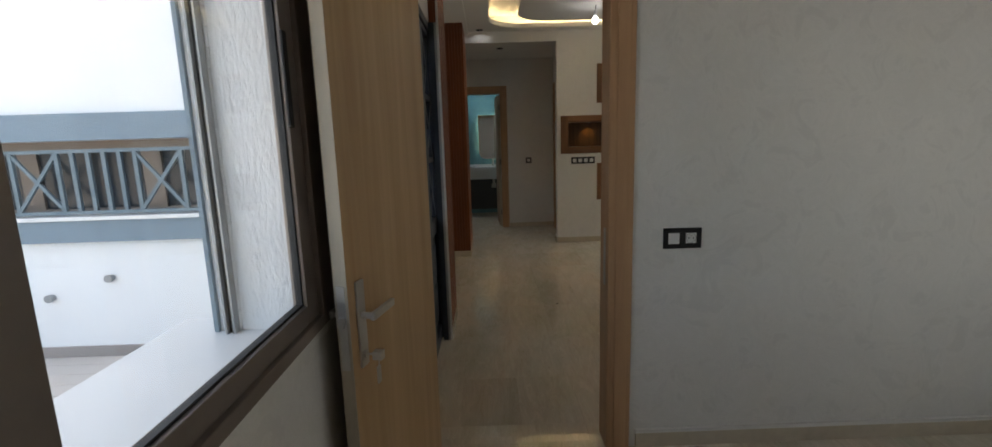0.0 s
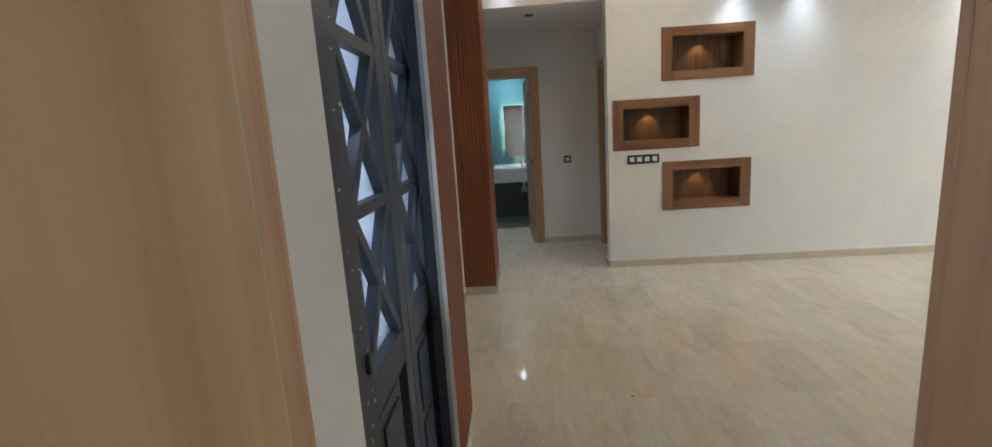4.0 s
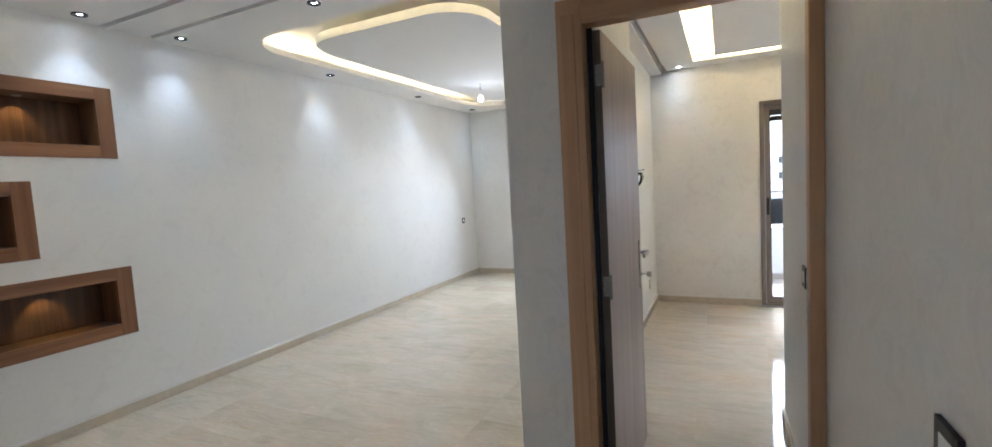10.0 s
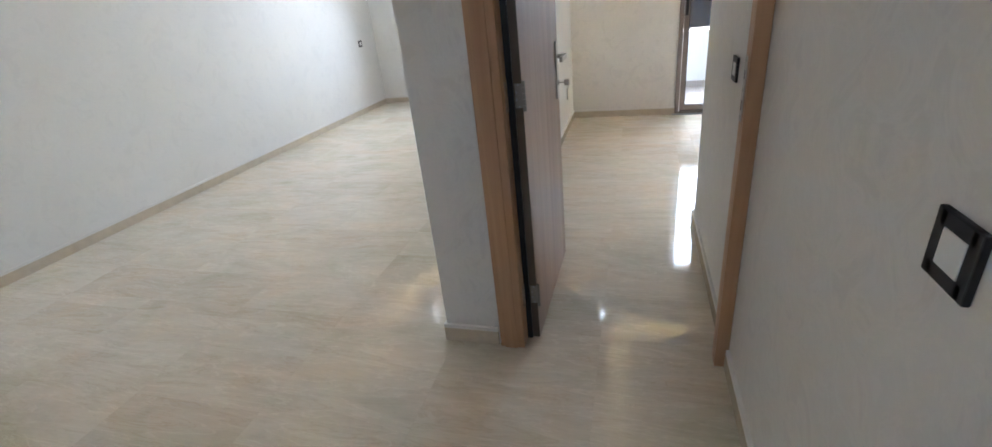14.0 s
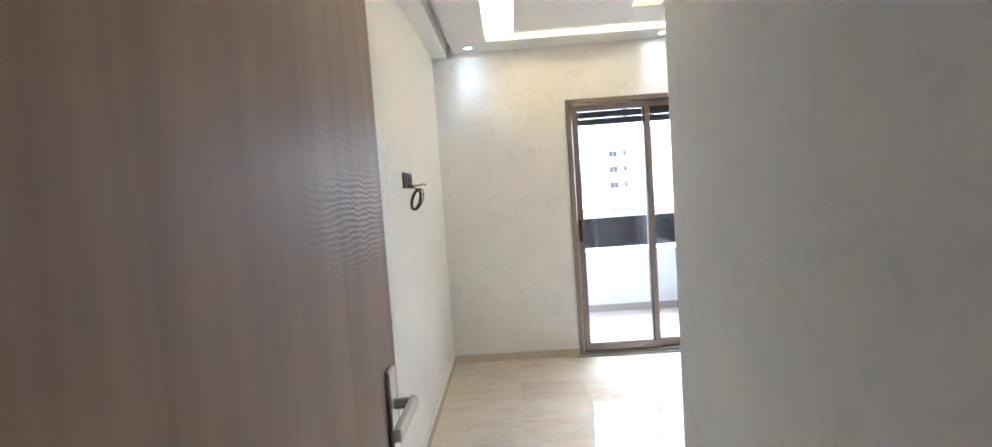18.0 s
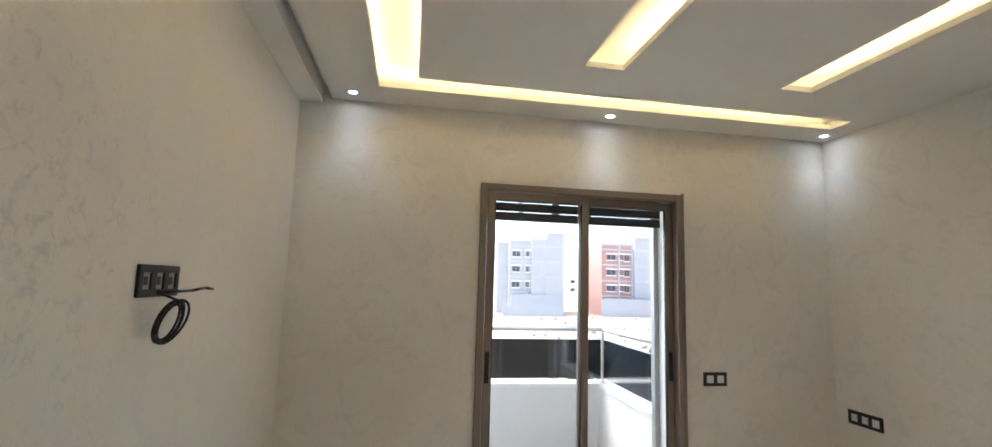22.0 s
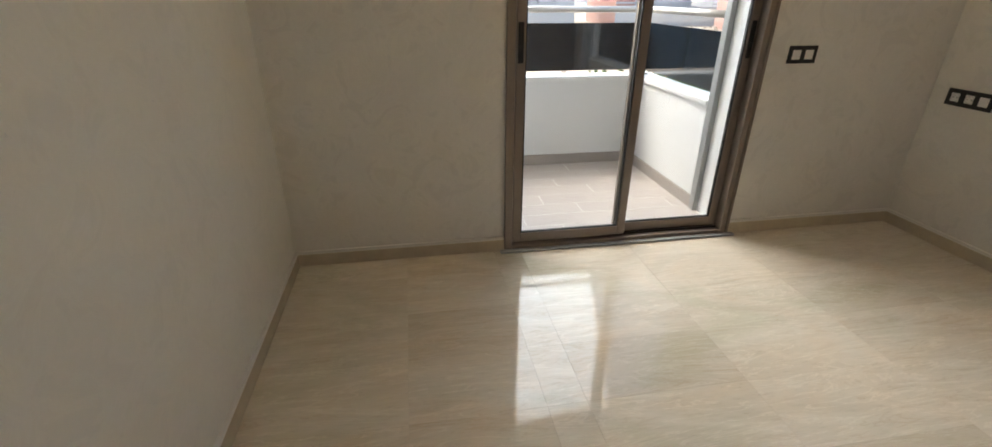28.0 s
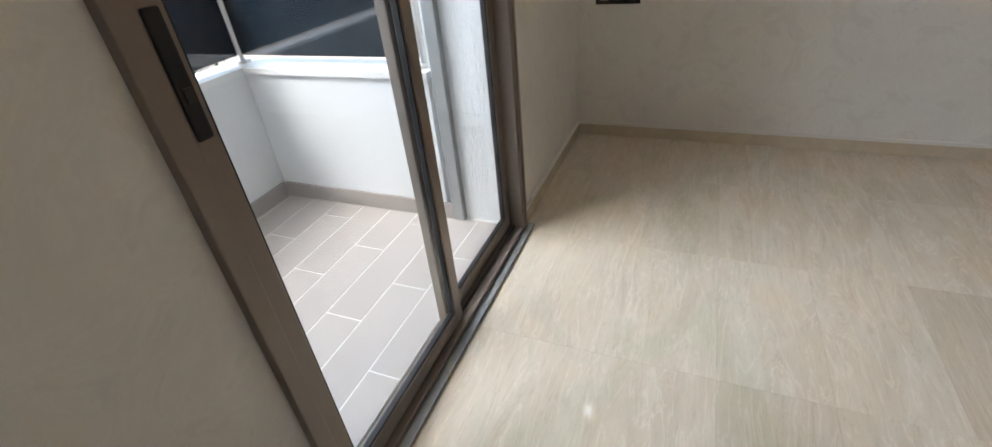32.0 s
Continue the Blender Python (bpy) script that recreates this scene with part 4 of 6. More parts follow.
def frame_boards(owner, x0, x1, y0, y1, z0, z1, wide, foot=None, name="frame_bar", mat_=None):
    """Four bars round an opening in a wall that runs along y."""
    mat_ = mat_ or ALU
    foot = wide if foot is None else foot
    part(name, boxes((x0, y0, z0, x1, y0 + wide, z1), bevel=0.003), mat_, owner)
    part(name, boxes((x0, y1 - wide, z0, x1, y1, z1), bevel=0.003), mat_, owner)
    part(name, boxes((x0, y0 + wide, z1 - wide, x1, y1 - wide, z1), bevel=0.003), mat_, owner)
    if foot:
        part(name, boxes((x0, y0 + wide, z0, x1, y1 - wide, z0 + foot), bevel=0.003), mat_, owner)


def sash(owner, x0, x1, y0, y1, z0, z1, wide, foot):
    frame_boards(owner, x0, x1, y0, y1, z0, z1, wide, foot, "sash_bar")
    g = (x0 + x1) / 2
    bm = bmesh.new()
    for r in ((g - 0.008, y0 + wide, z0 + foot, g + 0.008, y0 + wide + 0.006, z1 - wide), (g - 0.008, y1 - wide - 0.006, z0 + foot, g + 0.008, y1 - wide, z1 - wide),
              (g - 0.008, y0 + wide, z0 + foot, g + 0.008, y1 - wide, z0 + foot + 0.006), (g - 0.008, y0 + wide, z1 - wide - 0.006, g + 0.008, y1 - wide, z1 - wide)):
        box(bm, *r)
    part("gasket", bm, GASKET, owner, "black rubber glazing seal")
    pane = part("pane", boxes((g - 0.003, y0 + wide, z0 + foot, g + 0.003, y1 - wide, z1 - wide)), GLASS, owner, "clear window glass")
    pane.visible_shadow = False


def roller(owner, x, y0, y1, z0, z1):
    """The lower slats of a roller shutter, joined by short links with light between them."""
    z, n = z0, 0
    while z < z1:
        part("shutter_slat", boxes((x - 0.006, y0, z, x + 0.006, y1, min(z + 0.055, z1)), bevel=0.003), ALU_DARK, owner)
        z += 0.055
        n += 1
        bm = bmesh.new()
        y = y0
        while n < 3 and y < y1:
            box(bm, x - 0.002, y, z, x + 0.002, y + (0.030 if round(y * 40) % 9 == 0 else 0.008), z + 0.006)
            y += 0.022
        if n > 2:
            box(bm, x - 0.002, y0, z, x + 0.002, y1, z + 0.006)
        part("shutter_links", bm, ALU_DARK, owner)
        z += 0.006


w1 = thing("window_1", (-0.4, 0.8, 0.82), "bronze aluminium sliding window looking on a terrace", "window", kind="structure")
frame_boards(w1, -0.405, -0.345, 0.02, 1.64, 0.855, 2.12, 0.088, 0.033)
part("upstand", boxes((-0.409, 0.051, 0.82, -0.3605, 1.609, 0.854)), PLASTER, w1, "pearl plaster under the frame")
sash(w1, -0.395, -0.358, 0.70, 1.552, 0.888, 2.04, 0.074, 0.05)
sash(w1, -0.438, -0.401, 0.105, 0.775, 0.888, 2.04, 0.074, 0.05)
slot_handle(w1, 1.490, 1.385, 1.61, -0.357)
part("reveal", boxes((-0.64, 1.575, 0.84, -0.41, 1.609, 2.1)), RENDER, w1, "rough white rendered reveal")
part("reveal", boxes((-0.64, 0.051, 0.84, -0.41, 0.07, 2.1)), RENDER, w1, "rough white rendered reveal")
part("window_sill", boxes((-0.80, -0.02, 0.80, -0.41, 1.68, 0.842), bevel=0.004), SILL, w1, "white marble outer sill")
gr = part("guide_rail", boxes((-0.612, 1.542, 0.842, -0.606, 1.566, 2.1), (-0.591, 1.542, 0.842, -0.585, 1.566, 2.1), (-0.612, 1.566, 0.842, -0.585, 1.574, 2.1), bevel=0.001), GUIDE, w1, "grey shutter guide rail")
# Black strip laid into the rail's groove to make it dark.
part("brush_seal", boxes((-0.6055, 1.556, 0.843, -0.5915, 1.566, 2.0)), GASKET, gr, "black strip that darkens the groove")
bead = random.Random(4)
part("render_bead", tube([(-0.584 + bead.uniform(-0.002, 0.003), 1.5745, 0.843 + 0.05 * k) for k in range(25)], 0.0055), RENDER, w1, "uneven bead of render along the rail", soft=True)
part("guide_rail", boxes((-0.612, 0.07, 0.842, -0.585, 0.12, 2.1), bevel=0.003), GUIDE, w1, "grey shutter guide rail")
roller(w1, -0.5985, 0.12, 1.555, 2.0, 2.1)
part("render_band", boxes((-0.652, 1.562, 0.842, -0.6405, 1.85, 2.4)), RENDER_BLUE, w1, "blue-grey rendered edge round the window")

w2 = thing("window_2", (7.54, 4.95, 1.03), "bronze aluminium window in the salon", "window", kind="structure")
frame_boards(w2, 7.515, 7.60, 4.245, 5.668, 1.022, 2.148, 0.085, 0.085)
sash(w2, 7.55, 7.58, 4.32, 4.99, 1.10, 2.07, 0.05, 0.05)
sash(w2, 7.585, 7.615, 4.93, 5.60, 1.10, 2.07, 0.05, 0.05)
roller(w2, 7.70, 4.25, 5.66, 2.0, 2.14)

dB = thing("door_5", (6.15, 1.65, 0), "bronze aluminium sliding balcony door with clear glass", "door", kind="structure")
frame_boards(dB, 6.10, 6.19, 1.036, 2.335, 0.0, 2.125, 0.040, 0.03)
part("architrave", boxes((6.094, 1.030, 0.0, 6.10, 1.045, 2.135)), ALU, dB)
part("threshold", boxes((6.07, 1.0, 0.0005, 6.10, 2.36, 0.012), bevel=0.003), GUIDE, dB, "flat grey metal threshold strip")
part("track", boxes((6.135, 1.082, 0.03, 6.14, 2.281, 0.04), (6.165, 1.082, 0.03, 6.17, 2.281, 0.04)), ALU_DARK, dB, "sliding track")
sash(dB, 6.122, 6.150, 1.653, 2.288, 0.038, 2.076, 0.044, 0.052)
sash(dB, 6.156, 6.184, 1.078, 1.707, 0.038, 2.076, 0.044, 0.052)
slot_handle(dB, 2.267, 0.962, 1.138, 6.121)
slot_handle(dB, 1.100, 0.962, 1.138, 6.155)
roller(dB, 6.30, 1.085, 2.28, 1.93, 2.11)
part("guide_rail", boxes((6.375, 1.046, 0.0, 6.425, 1.092, 2.11), bevel=0.004), GUIDE, dB, "grey shutter guide rail")
part("guide_rail", boxes((6.375, 2.272, 0.0, 6.425, 2.319, 2.11), bevel=0.004), GUIDE, dB, "grey shutter guide rail")
part("reveal", boxes((6.192, 1.046, 0.0, 6.374, 1.06, 2.11)), RENDER, dB, "white rendered reveal")
part("reveal", boxes((6.192, 2.305, 0.0, 6.374, 2.319, 2.11)), RENDER, dB, "white rendered reveal")
part("reveal", boxes((6.31, 1.06, 2.095, 6.39, 2.305, 2.109)), RENDER, dB, "white rendered reveal")

# ---- iron entrance door ----
ed = thing("entrance_door", (-0.26, 3.05, 0), "charcoal iron entrance door with crossed bars over frosted glass", "door")
X0, X1 = -0.30, -0.235
EY0, EY1, ETOP = 2.622, 3.50, 2.06
for r in ((X0 - 0.02, EY0, 0, X1 + 0.012, EY0 + 0.103, ETOP), (X0 - 0.02, EY1 - 0.03, 0, X1 + 0.012, EY1, ETOP), (X0 - 0.02, EY0 + 0.103, ETOP - 0.045, X1 + 0.012, EY1 - 0.03, ETOP)):
    part("door_frame", boxes(r, bevel=0.003), IRON, ed, "chipped charcoal iron frame")
part("door_frame", boxes((-0.2225, 3.410, 0.0005, -0.1885, 3.421, ETOP), bevel=0.001), IRON, ed)
part("frame_edge", boxes((-0.188, 3.4105, 0.0005, -0.1755, 3.4212, ETOP), bevel=0.001), ROUGH_METAL, ed, "rough bare grey metal edge strip")
COLS = [(2.756, 3.048), (3.176, 3.466)]
ZL0, ZL1 = 0.85, 1.985
for y0, y1 in ((EY0 + 0.111, COLS[0][0]), (COLS[0][1], 3.1210), (3.1255, COLS[1][0]), (COLS[1][1], EY1 - 0.03)):
    part("stile", boxes((X0, y0, 0.012, X1, y1, ETOP - 0.045), bevel=0.004), IRON, ed)
part("astragal", boxes((X0 - 0.012, 3.105, 0.012, X0, 3.142, ETOP - 0.045), bevel=0.002), IRON, ed, "iron strip behind the meeting edges")
for c0, c1 in COLS:
    for z0, z1 in ((0.012, 0.10), (ZL0 - 0.10, ZL0), (ZL1, ETOP - 0.045)):
        part("rail", boxes((X0, c0, z0, X1, c1, z1), bevel=0.004), IRON, ed)
    cells = 3
    h = (ZL1 - ZL0) / cells
    for k in range(cells):
        a, b = ZL0 + k * h, ZL0 + (k + 1) * h
        if k:
            part("lattice_bar", bar(bmesh.new(), (-0.2515, c0, a), (-0.2515, c1, a), 0.030, 0.030, (1, 0, 0)), IRON, ed)
        part("lattice_bar", bar(bmesh.new(), (-0.252, c0, a), (-0.252, c1, b), 0.030, 0.0285, (1, 0, 0)), IRON, ed)
        part("lattice_bar", bar(bmesh.new(), (-0.2525, c0, b), (-0.2525, c1, a), 0.030, 0.027, (1, 0, 0)), IRON, ed)
    pane = part("pane", boxes((-0.276, c0, ZL0, -0.270, c1, ZL1)), FROST, ed, "ribbed frosted glass lit from outside")
    pane.visible_shadow = False
    lower = part("panel", boxes((-0.283, c0, 0.10, -0.262, c1, ZL0 - 0.10)), IRON, ed)
    part("raised_field", boxes((-0.262, c0 + 0.035, 0.14, -0.25, c1 - 0.035, 0.72), bevel=0.005), IRON, lower)
    part("raised_field", boxes((-0.25, c0 + 0.07, 0.19, -0.243, c1 - 0.07, 0.42), bevel=0.003), IRON, lower)
    part("raised_field", boxes((-0.25, c0 + 0.07, 0.47, -0.243, c1 - 0.07, 0.68), bevel=0.003), IRON, lower)
bm = bmesh.new()
rod(bm, (-0.223, 2.69, 1.0), (-0.2215, 2.69, 1.0), 0.010)
part("lock_hole", bm, BLACK, ed, "dark lock opening")
part("bolt_stub", boxes((-0.223, 2.68, 0.90, -0.212, 2.702, 0.945), bevel=0.003), IRON, ed)
CHIPS = thing("paint_chips", (-0.233, 2.69, 1.2), "small bare chips in the charcoal paint of the entrance door", "wear")
rnd = random.Random(4)
bm = bmesh.new()
for k in range(30):
    y, z = rnd.uniform(2.625, 2.715), rnd.uniform(0.75, 1.75)
    w, hh = rnd.uniform(0.003, 0.010), rnd.uniform(0.001, 0.0045)
    fx = X1 + 0.0126 if y < EY0 + 0.098 else X1 + 0.0006
    vs = [bm.verts.new((fx, y + w * math.cos(t) * rnd.uniform(0.5, 1.2), z + hh * math.sin(t) * rnd.uniform(0.5, 1.4))) for t in (0, 1, 2.1, 3.1, 4.2, 5.2)]
    bm.faces.new(vs)
part("chips", bm, STEEL, CHIPS)["kind"] = "stuff"

# ---- slatted wood ----
panel = thing("slatted_panel", (-0.19, 3.7, 0.08), "red-brown vertical wooden slats beside the entrance door", "wall panel")
part("backing", boxes((-0.22, 3.4225, 0.075, -0.188, 3.905, ZC), bevel=0.002), SLAT_BACK, panel)
for k in range(13):
    y = 3.425 + k * 0.0374
    part("slat", boxes((-0.188, y, 0.075, -0.160, y + 0.0245, ZC), bevel=0.003), SLAT_RED, panel)
part("end_board", boxes((-0.1745, 3.412, 0.0005, -0.161, 3.4220, ZC)), PLASTER_SALON, panel, "narrow white plaster end")
part("plinth", boxes((-0.219, 3.4235, 0.0005, -0.158, 3.907, 0.075), bevel=0.003), SKIRT, panel, "beige stone plinth")
column = thing("slatted_column", (-0.24, 6.1, 0), "column clad in red-brown wooden slats at the hall passage", "column")
part("core", boxes((XW, 5.822, 0.0005, -0.130, YN + 0.15, 2.60)), SLAT_BACK, column)
for k in range(9):
    x = XW + 0.003 + k * 0.0318
    part("slat", boxes((x, 5.804, 0.07, min(x + 0.0255, -0.112), 5.822, 2.60), bevel=0.003), SLAT_RED, column)
for k in range(24):
    y = 5.806 + k * 0.0318
    part("slat", boxes((-0.130, y, 0.07, -0.112, y + 0.0255, 2.60), bevel=0.003), SLAT_RED, column)
part("plinth", boxes((XW, 5.796, 0.0005, -0.104, 5.821, 0.068), (-0.129, 5.821, 0.0005, -0.104, YN + 0.15, 0.068), bevel=0.002), SKIRT, column, "beige stone plinth")

# ---- niches ----
for a, b, c, d in NICHES:
    nz = thing("wall_niche", ((a + c) / 2, YN, b), "walnut-framed wall niche lit from its top", "niche", "walnut niches")
    f, t = 0.098, 0.083
    y0, y1 = YN - 0.007, YN + 0.02
    part("frame_side", boxes((a, y0, b, a + f, y1, d), bevel=0.002), WALNUT_Z, nz)
    part("frame_side", boxes((c - f, y0, b, c, y1, d), bevel=0.002), WALNUT_Z, nz)
    part("frame_top", boxes((a + f, y0, d - t, c - f, y1, d), bevel=0.002), WALNUT_X, nz)
    part("frame_bottom", boxes((a + f, y0, b, c - f, y1, b + t), bevel=0.002), WALNUT_X, nz)
    q = YN + 0.20
    i0, i1, k0, k1 = a + f + 0.001, c - f - 0.001, b + t + 0.001, d - t - 0.001
    part("niche_floor", boxes((i0, y1, k0 - 0.012, i1, q, k0)), DARK_WALNUT_X, nz)
    part("niche_roof", boxes((i0, y1, k1, i1, q, k1 + 0.012)), DARK_WALNUT_X, nz)
    part("niche_side", boxes((i0 - 0.012, y1, k0 - 0.012, i0, q, k1 + 0.012)), DARK_WALNUT_Z, nz)
    part("niche_side", boxes((i1, y1, k0 - 0.012, i1 + 0.012, q, k1 + 0.012)), DARK_WALNUT_Z, nz)
    part("back_panel", boxes((i0 - 0.012, q, k0 - 0.012, i1 + 0.012, q + 0.012, k1 + 0.012)), DARK_WALNUT_Z, nz)
    xm, ym = (a + c) / 2 - 0.02, q - 0.06
    bm = bmesh.new()
    rod(bm, (xm, ym, k1 - 0.006), (xm, ym, k1), 0.022)
    part("niche_lamp", bm, STEEL, nz, "tiny recessed lamp")
    lamp("niche_spot", "SPOT", (xm, ym, k1 - 0.01), NICHE_W, WARM, 0.01, 95, (xm, q - 0.02, k1 - 0.3), 0.7)


# ---- switches and sockets ----
def wall_frame(at, out):
    """Local x to the right when one faces the wall, y out of it, z up."""
    o = Vector((*out, 0))
    u = Vector((-o.y, o.x, 0))
    m = Matrix.Identity(4)
    for i, ax in enumerate((u, o, Vector((0, 0, 1)))):
        for j in range(3):
            m[j][i] = ax[j]
    m.translation = at
    return m


def outlet(at, out, kinds, label, category="switch", height=0.084, step=0.071):
    """A black plate whose modules run to the right from the top left corner given."""
    m = wall_frame(at, out)
    owner = thing("wall_switch" if category == "switch" else "wall_socket", at, label, category)
    n = len(kinds)
    w = step * n + 0.014
    e = (w - step * n) / 2
    rows = [(0, 0.0003, -height, e + 0.0135, 0.009, 0), (w - e - 0.0135, 0.0003, -height, w, 0.009, 0), (e, 0.0003, -0.0205, w - e, 0.009, 0), (e, 0.0003, -height, w - e, 0.009, -height + 0.0205)]
    for k in range(1, n):
        rows.append((e + k * step - 0.0135, 0.0003, -height + 0.01, e + k * step + 0.0135, 0.009, -0.01))
    part("plate", boxes(*rows, bevel=0.002), BLACK, owner, turn=m)
    for k, kind in enumerate(kinds):
        x = e + step * (k + 0.5)
        z = -height / 2
        s = 0.0228
        if kind == "rocker":
            bm = boxes((x - s, 0.0003, z - s, x + s, 0.010, z + s), bevel=0.002)
            part("rocker", bm, WHITE, owner, "white rocker", turn=m)
        elif kind == "socket":
            bm = boxes((x - s, 0.0003, z - s, x + s, 0.006, z + s), bevel=0.002)
            ins = part("socket_insert", bm, WHITE, owner, "white socket with two holes and an earth pin", turn=m)
            bm = bmesh.new()
            rod(bm, (x - 0.0095, 0.0055, z), (x - 0.0095, 0.0066, z), 0.0028)
            rod(bm, (x + 0.0095, 0.0055, z), (x + 0.0095, 0.0066, z), 0.0028)
            part("pin_holes", bm, BLACK, ins, turn=m)
            bm = bmesh.new()
            rod(bm, (x, 0.006, z + 0.010), (x, 0.014, z + 0.010), 0.0024)
            part("earth_pin", bm, STEEL, ins, turn=m)
            bm = ring([(x + 0.019 * math.cos(a), z + 0.019 * math.sin(a)) for a in [2 * math.pi * k2 / 24 for k2 in range(24)]], 0.0012, 0.0058, 0.0068)
            part("socket_ring", bm, GUIDE, ins, turn=m @ Matrix(((1, 0, 0, 0), (0, 0, 1, 0), (0, 1, 0, 0), (0, 0, 0, 1))))
        else:
            bm = boxes((x - s, 0.0003, z - s, x + s, 0.004, z + s))
            ins = part("bare_module", bm, GUIDE, owner, "bare grey mounting box", turn=m)
            part("opening", boxes((x - 0.009, 0.004, z - 0.011, x + 0.009, 0.005, z + 0.011)), BLACK, ins, turn=m)
    return owner


outlet((0.817, 2.20, 0.968), (0, -1), ("rocker", "socket"), "black double plate with a white switch and socket", "socket")
outlet((1.177, YN, 1.094), (0, -1), ("rocker",) * 4, "black four-gang plate with white rockers", "switch")
outlet((7.06, YN, 0.945), (0, -1), ("rocker",), "single black-framed white switch", "switch")
outlet((0.70, YB, 1.06), (0, -1), ("rocker",), "single black-framed white switch in the hall", "switch")
outlet((2.695, 2.39, 1.03), (0, 1), ("rocker",), "single black-framed white switch on the bedroom passage wall", "switch")
outlet((1.325, 2.39, 1.04), (0, 1), ("rocker",), "single black-framed white switch on the salon wall", "switch")
outlet((4.648, 3.395, 1.553), (0, -1), ("bare", "bare", "bare"), "black three-gang plate with bare modules and a cable", "socket", 0.084, 0.066)
outlet((6.12, 0.905, 1.022), (-1, 0), ("rocker", "rocker"), "black double plate with two white rockers", "switch")
outlet((6.03, -0.04, 0.812), (0, 1), ("socket", "socket", "rocker"), "black three-gang plate with white sockets", "socket")
outlet((3.925, -0.04, 0.80), (0, 1), ("rocker", "socket"), "black double plate with a white switch and socket", "socket")


def coil(name, start, middle, normal, radius, turns, label, tail, slim=0.52, mat_=None):
    """A looped spare cable: a lead from the wall, some loops, a free tail."""
    owner = thing(name, start, label, "cable")
    nrm = Vector(normal)
    u = Vector((-nrm.y, nrm.x, 0))
    mid = Vector(middle)
    rr = random.Random(11)
    pts = [Vector(start), Vector(start) + nrm * 0.03 + Vector((0, 0, -0.01))]
    steps = turns * 20
    wide = [(slim * rr.uniform(0.72, 1.2), rr.uniform(0.86, 1.12), rr.uniform(-0.14, 0.14), rr.uniform(0.004, 0.03)) for j in range(turns + 2)]
    for k in range(steps + 1):
        t = 2 * math.pi * k / 20 + 1.6
        j, f = k // 20, (k % 20) / 20
        w, q, sh, dp = (m0 + (m1 - m0) * f for m0, m1 in zip(wide[j], wide[j + 1]))
        q *= radius
        pts.append(mid + u * (w * q * math.cos(t) + 0.3 * q * math.sin(t) + sh * radius) + Vector((0, 0, q * math.sin(t))) + nrm * dp)
    part("looped_cable", tube(pts, 0.0032), mat_ or BLACK, owner, soft=True)
    part("cable_tail", tube([pts[1]] + [Vector(p) for p in tail], 0.0042), mat_ or BLACK, owner, soft=True)


coil("cable_coil", (4.76, 3.395, 1.49), (4.745, 3.350, 1.405), (-0.85, -0.52, 0), 0.052, 6, "looped black cable hanging from the wall plate", [(4.84, 3.34, 1.485), (4.90, 3.33, 1.492), (4.945, 3.325, 1.488)])
coil("cable_coil", (XW, 4.72, 1.48), (-0.345, 4.798, 1.371), (0.3, -0.95, 0), 0.050, 6, "looped black cable hanging on the white wall", [(-0.365, 4.77, 1.455), (-0.35, 4.778, 1.418)], 0.62)
mb = thing("wall_box", (XW, 4.720, 1.52), "open wall box with a bare mounting bracket", "socket")
for r in ((XW, 4.660, 1.555, XW + 0.014, 4.800, 1.572), (XW, 4.660, 1.455, XW + 0.014, 4.800, 1.472), (XW, 4.700, 1.472, XW + 0.009, 4.715, 1.555), (XW, 4.750, 1.472, XW + 0.009, 4.765, 1.555)):
    part("bracket", boxes(r, bevel=0.002), BLACK, mb)
part("box_back", boxes((XW, 4.670, 1.472, XW + 0.002, 4.790, 1.555)), GUIDE, mb)
mb = thing("wall_box", (XW, 4.80, 0.46), "low open wall box with a loose grey wire end", "socket")
for r in ((XW, 4.74, 0.505, XW + 0.012, 4.86, 0.52), (XW, 4.74, 0.415, XW + 0.012, 4.86, 0.43)):
    part("bracket", boxes(r, bevel=0.002), BLACK, mb)
part("wire_end", tube([(XW, 4.80, 0.46), (-0.33, 4.86, 0.44), (-0.30, 4.90, 0.40), (-0.31, 4.95, 0.39)], 0.006), GUIDE, mb, "grey wrapped wire end", soft=True)

# ---- wardrobe ----
wd = thing("sliding_wardrobe", (3.5, 1.0, 0), "built-in wardrobe with light oak sliding doors", "wardrobe")
SKEW = Matrix(((1, -0.034, 0, 0.0333), (0, 1, 0, 0), (0, 0, 1, 0), (0, 0, 0, 1)))
part("side_board", boxes((3.505, -0.0385, 0.0005, 3.624, -0.018, 2.172), bevel=0.003), OAK_Z, wd, turn=SKEW)
part("side_stile", boxes((3.44, 2.004, 0.0005, 3.541, 2.0195, 2.498), (3.5415, 1.970, 0.0005, 3.549, 2.095, 2.170), bevel=0.003), OAK_Z, wd, turn=SKEW)
part("head_board", boxes((3.564, -0.0385, 2.172, 3.622, 2.195, 2.196), bevel=0.002), OAK_Y, wd, turn=SKEW)
part("top_fascia", boxes((3.594, -0.0385, 2.196, 3.616, 2.195, 2.60)), PLASTER, wd, "white plaster fascia above the doors", turn=SKEW)
part("top_track", boxes((3.45, -0.018, 2.462, 3.592, 2.002, 2.49)), ALU_DARK, wd, "dark sliding track", turn=SKEW)
part("bottom_track", boxes((3.45, -0.018, 0.0005, 3.56, 2.002, 0.012)), GUIDE, wd, "grey bottom track", turn=SKEW)
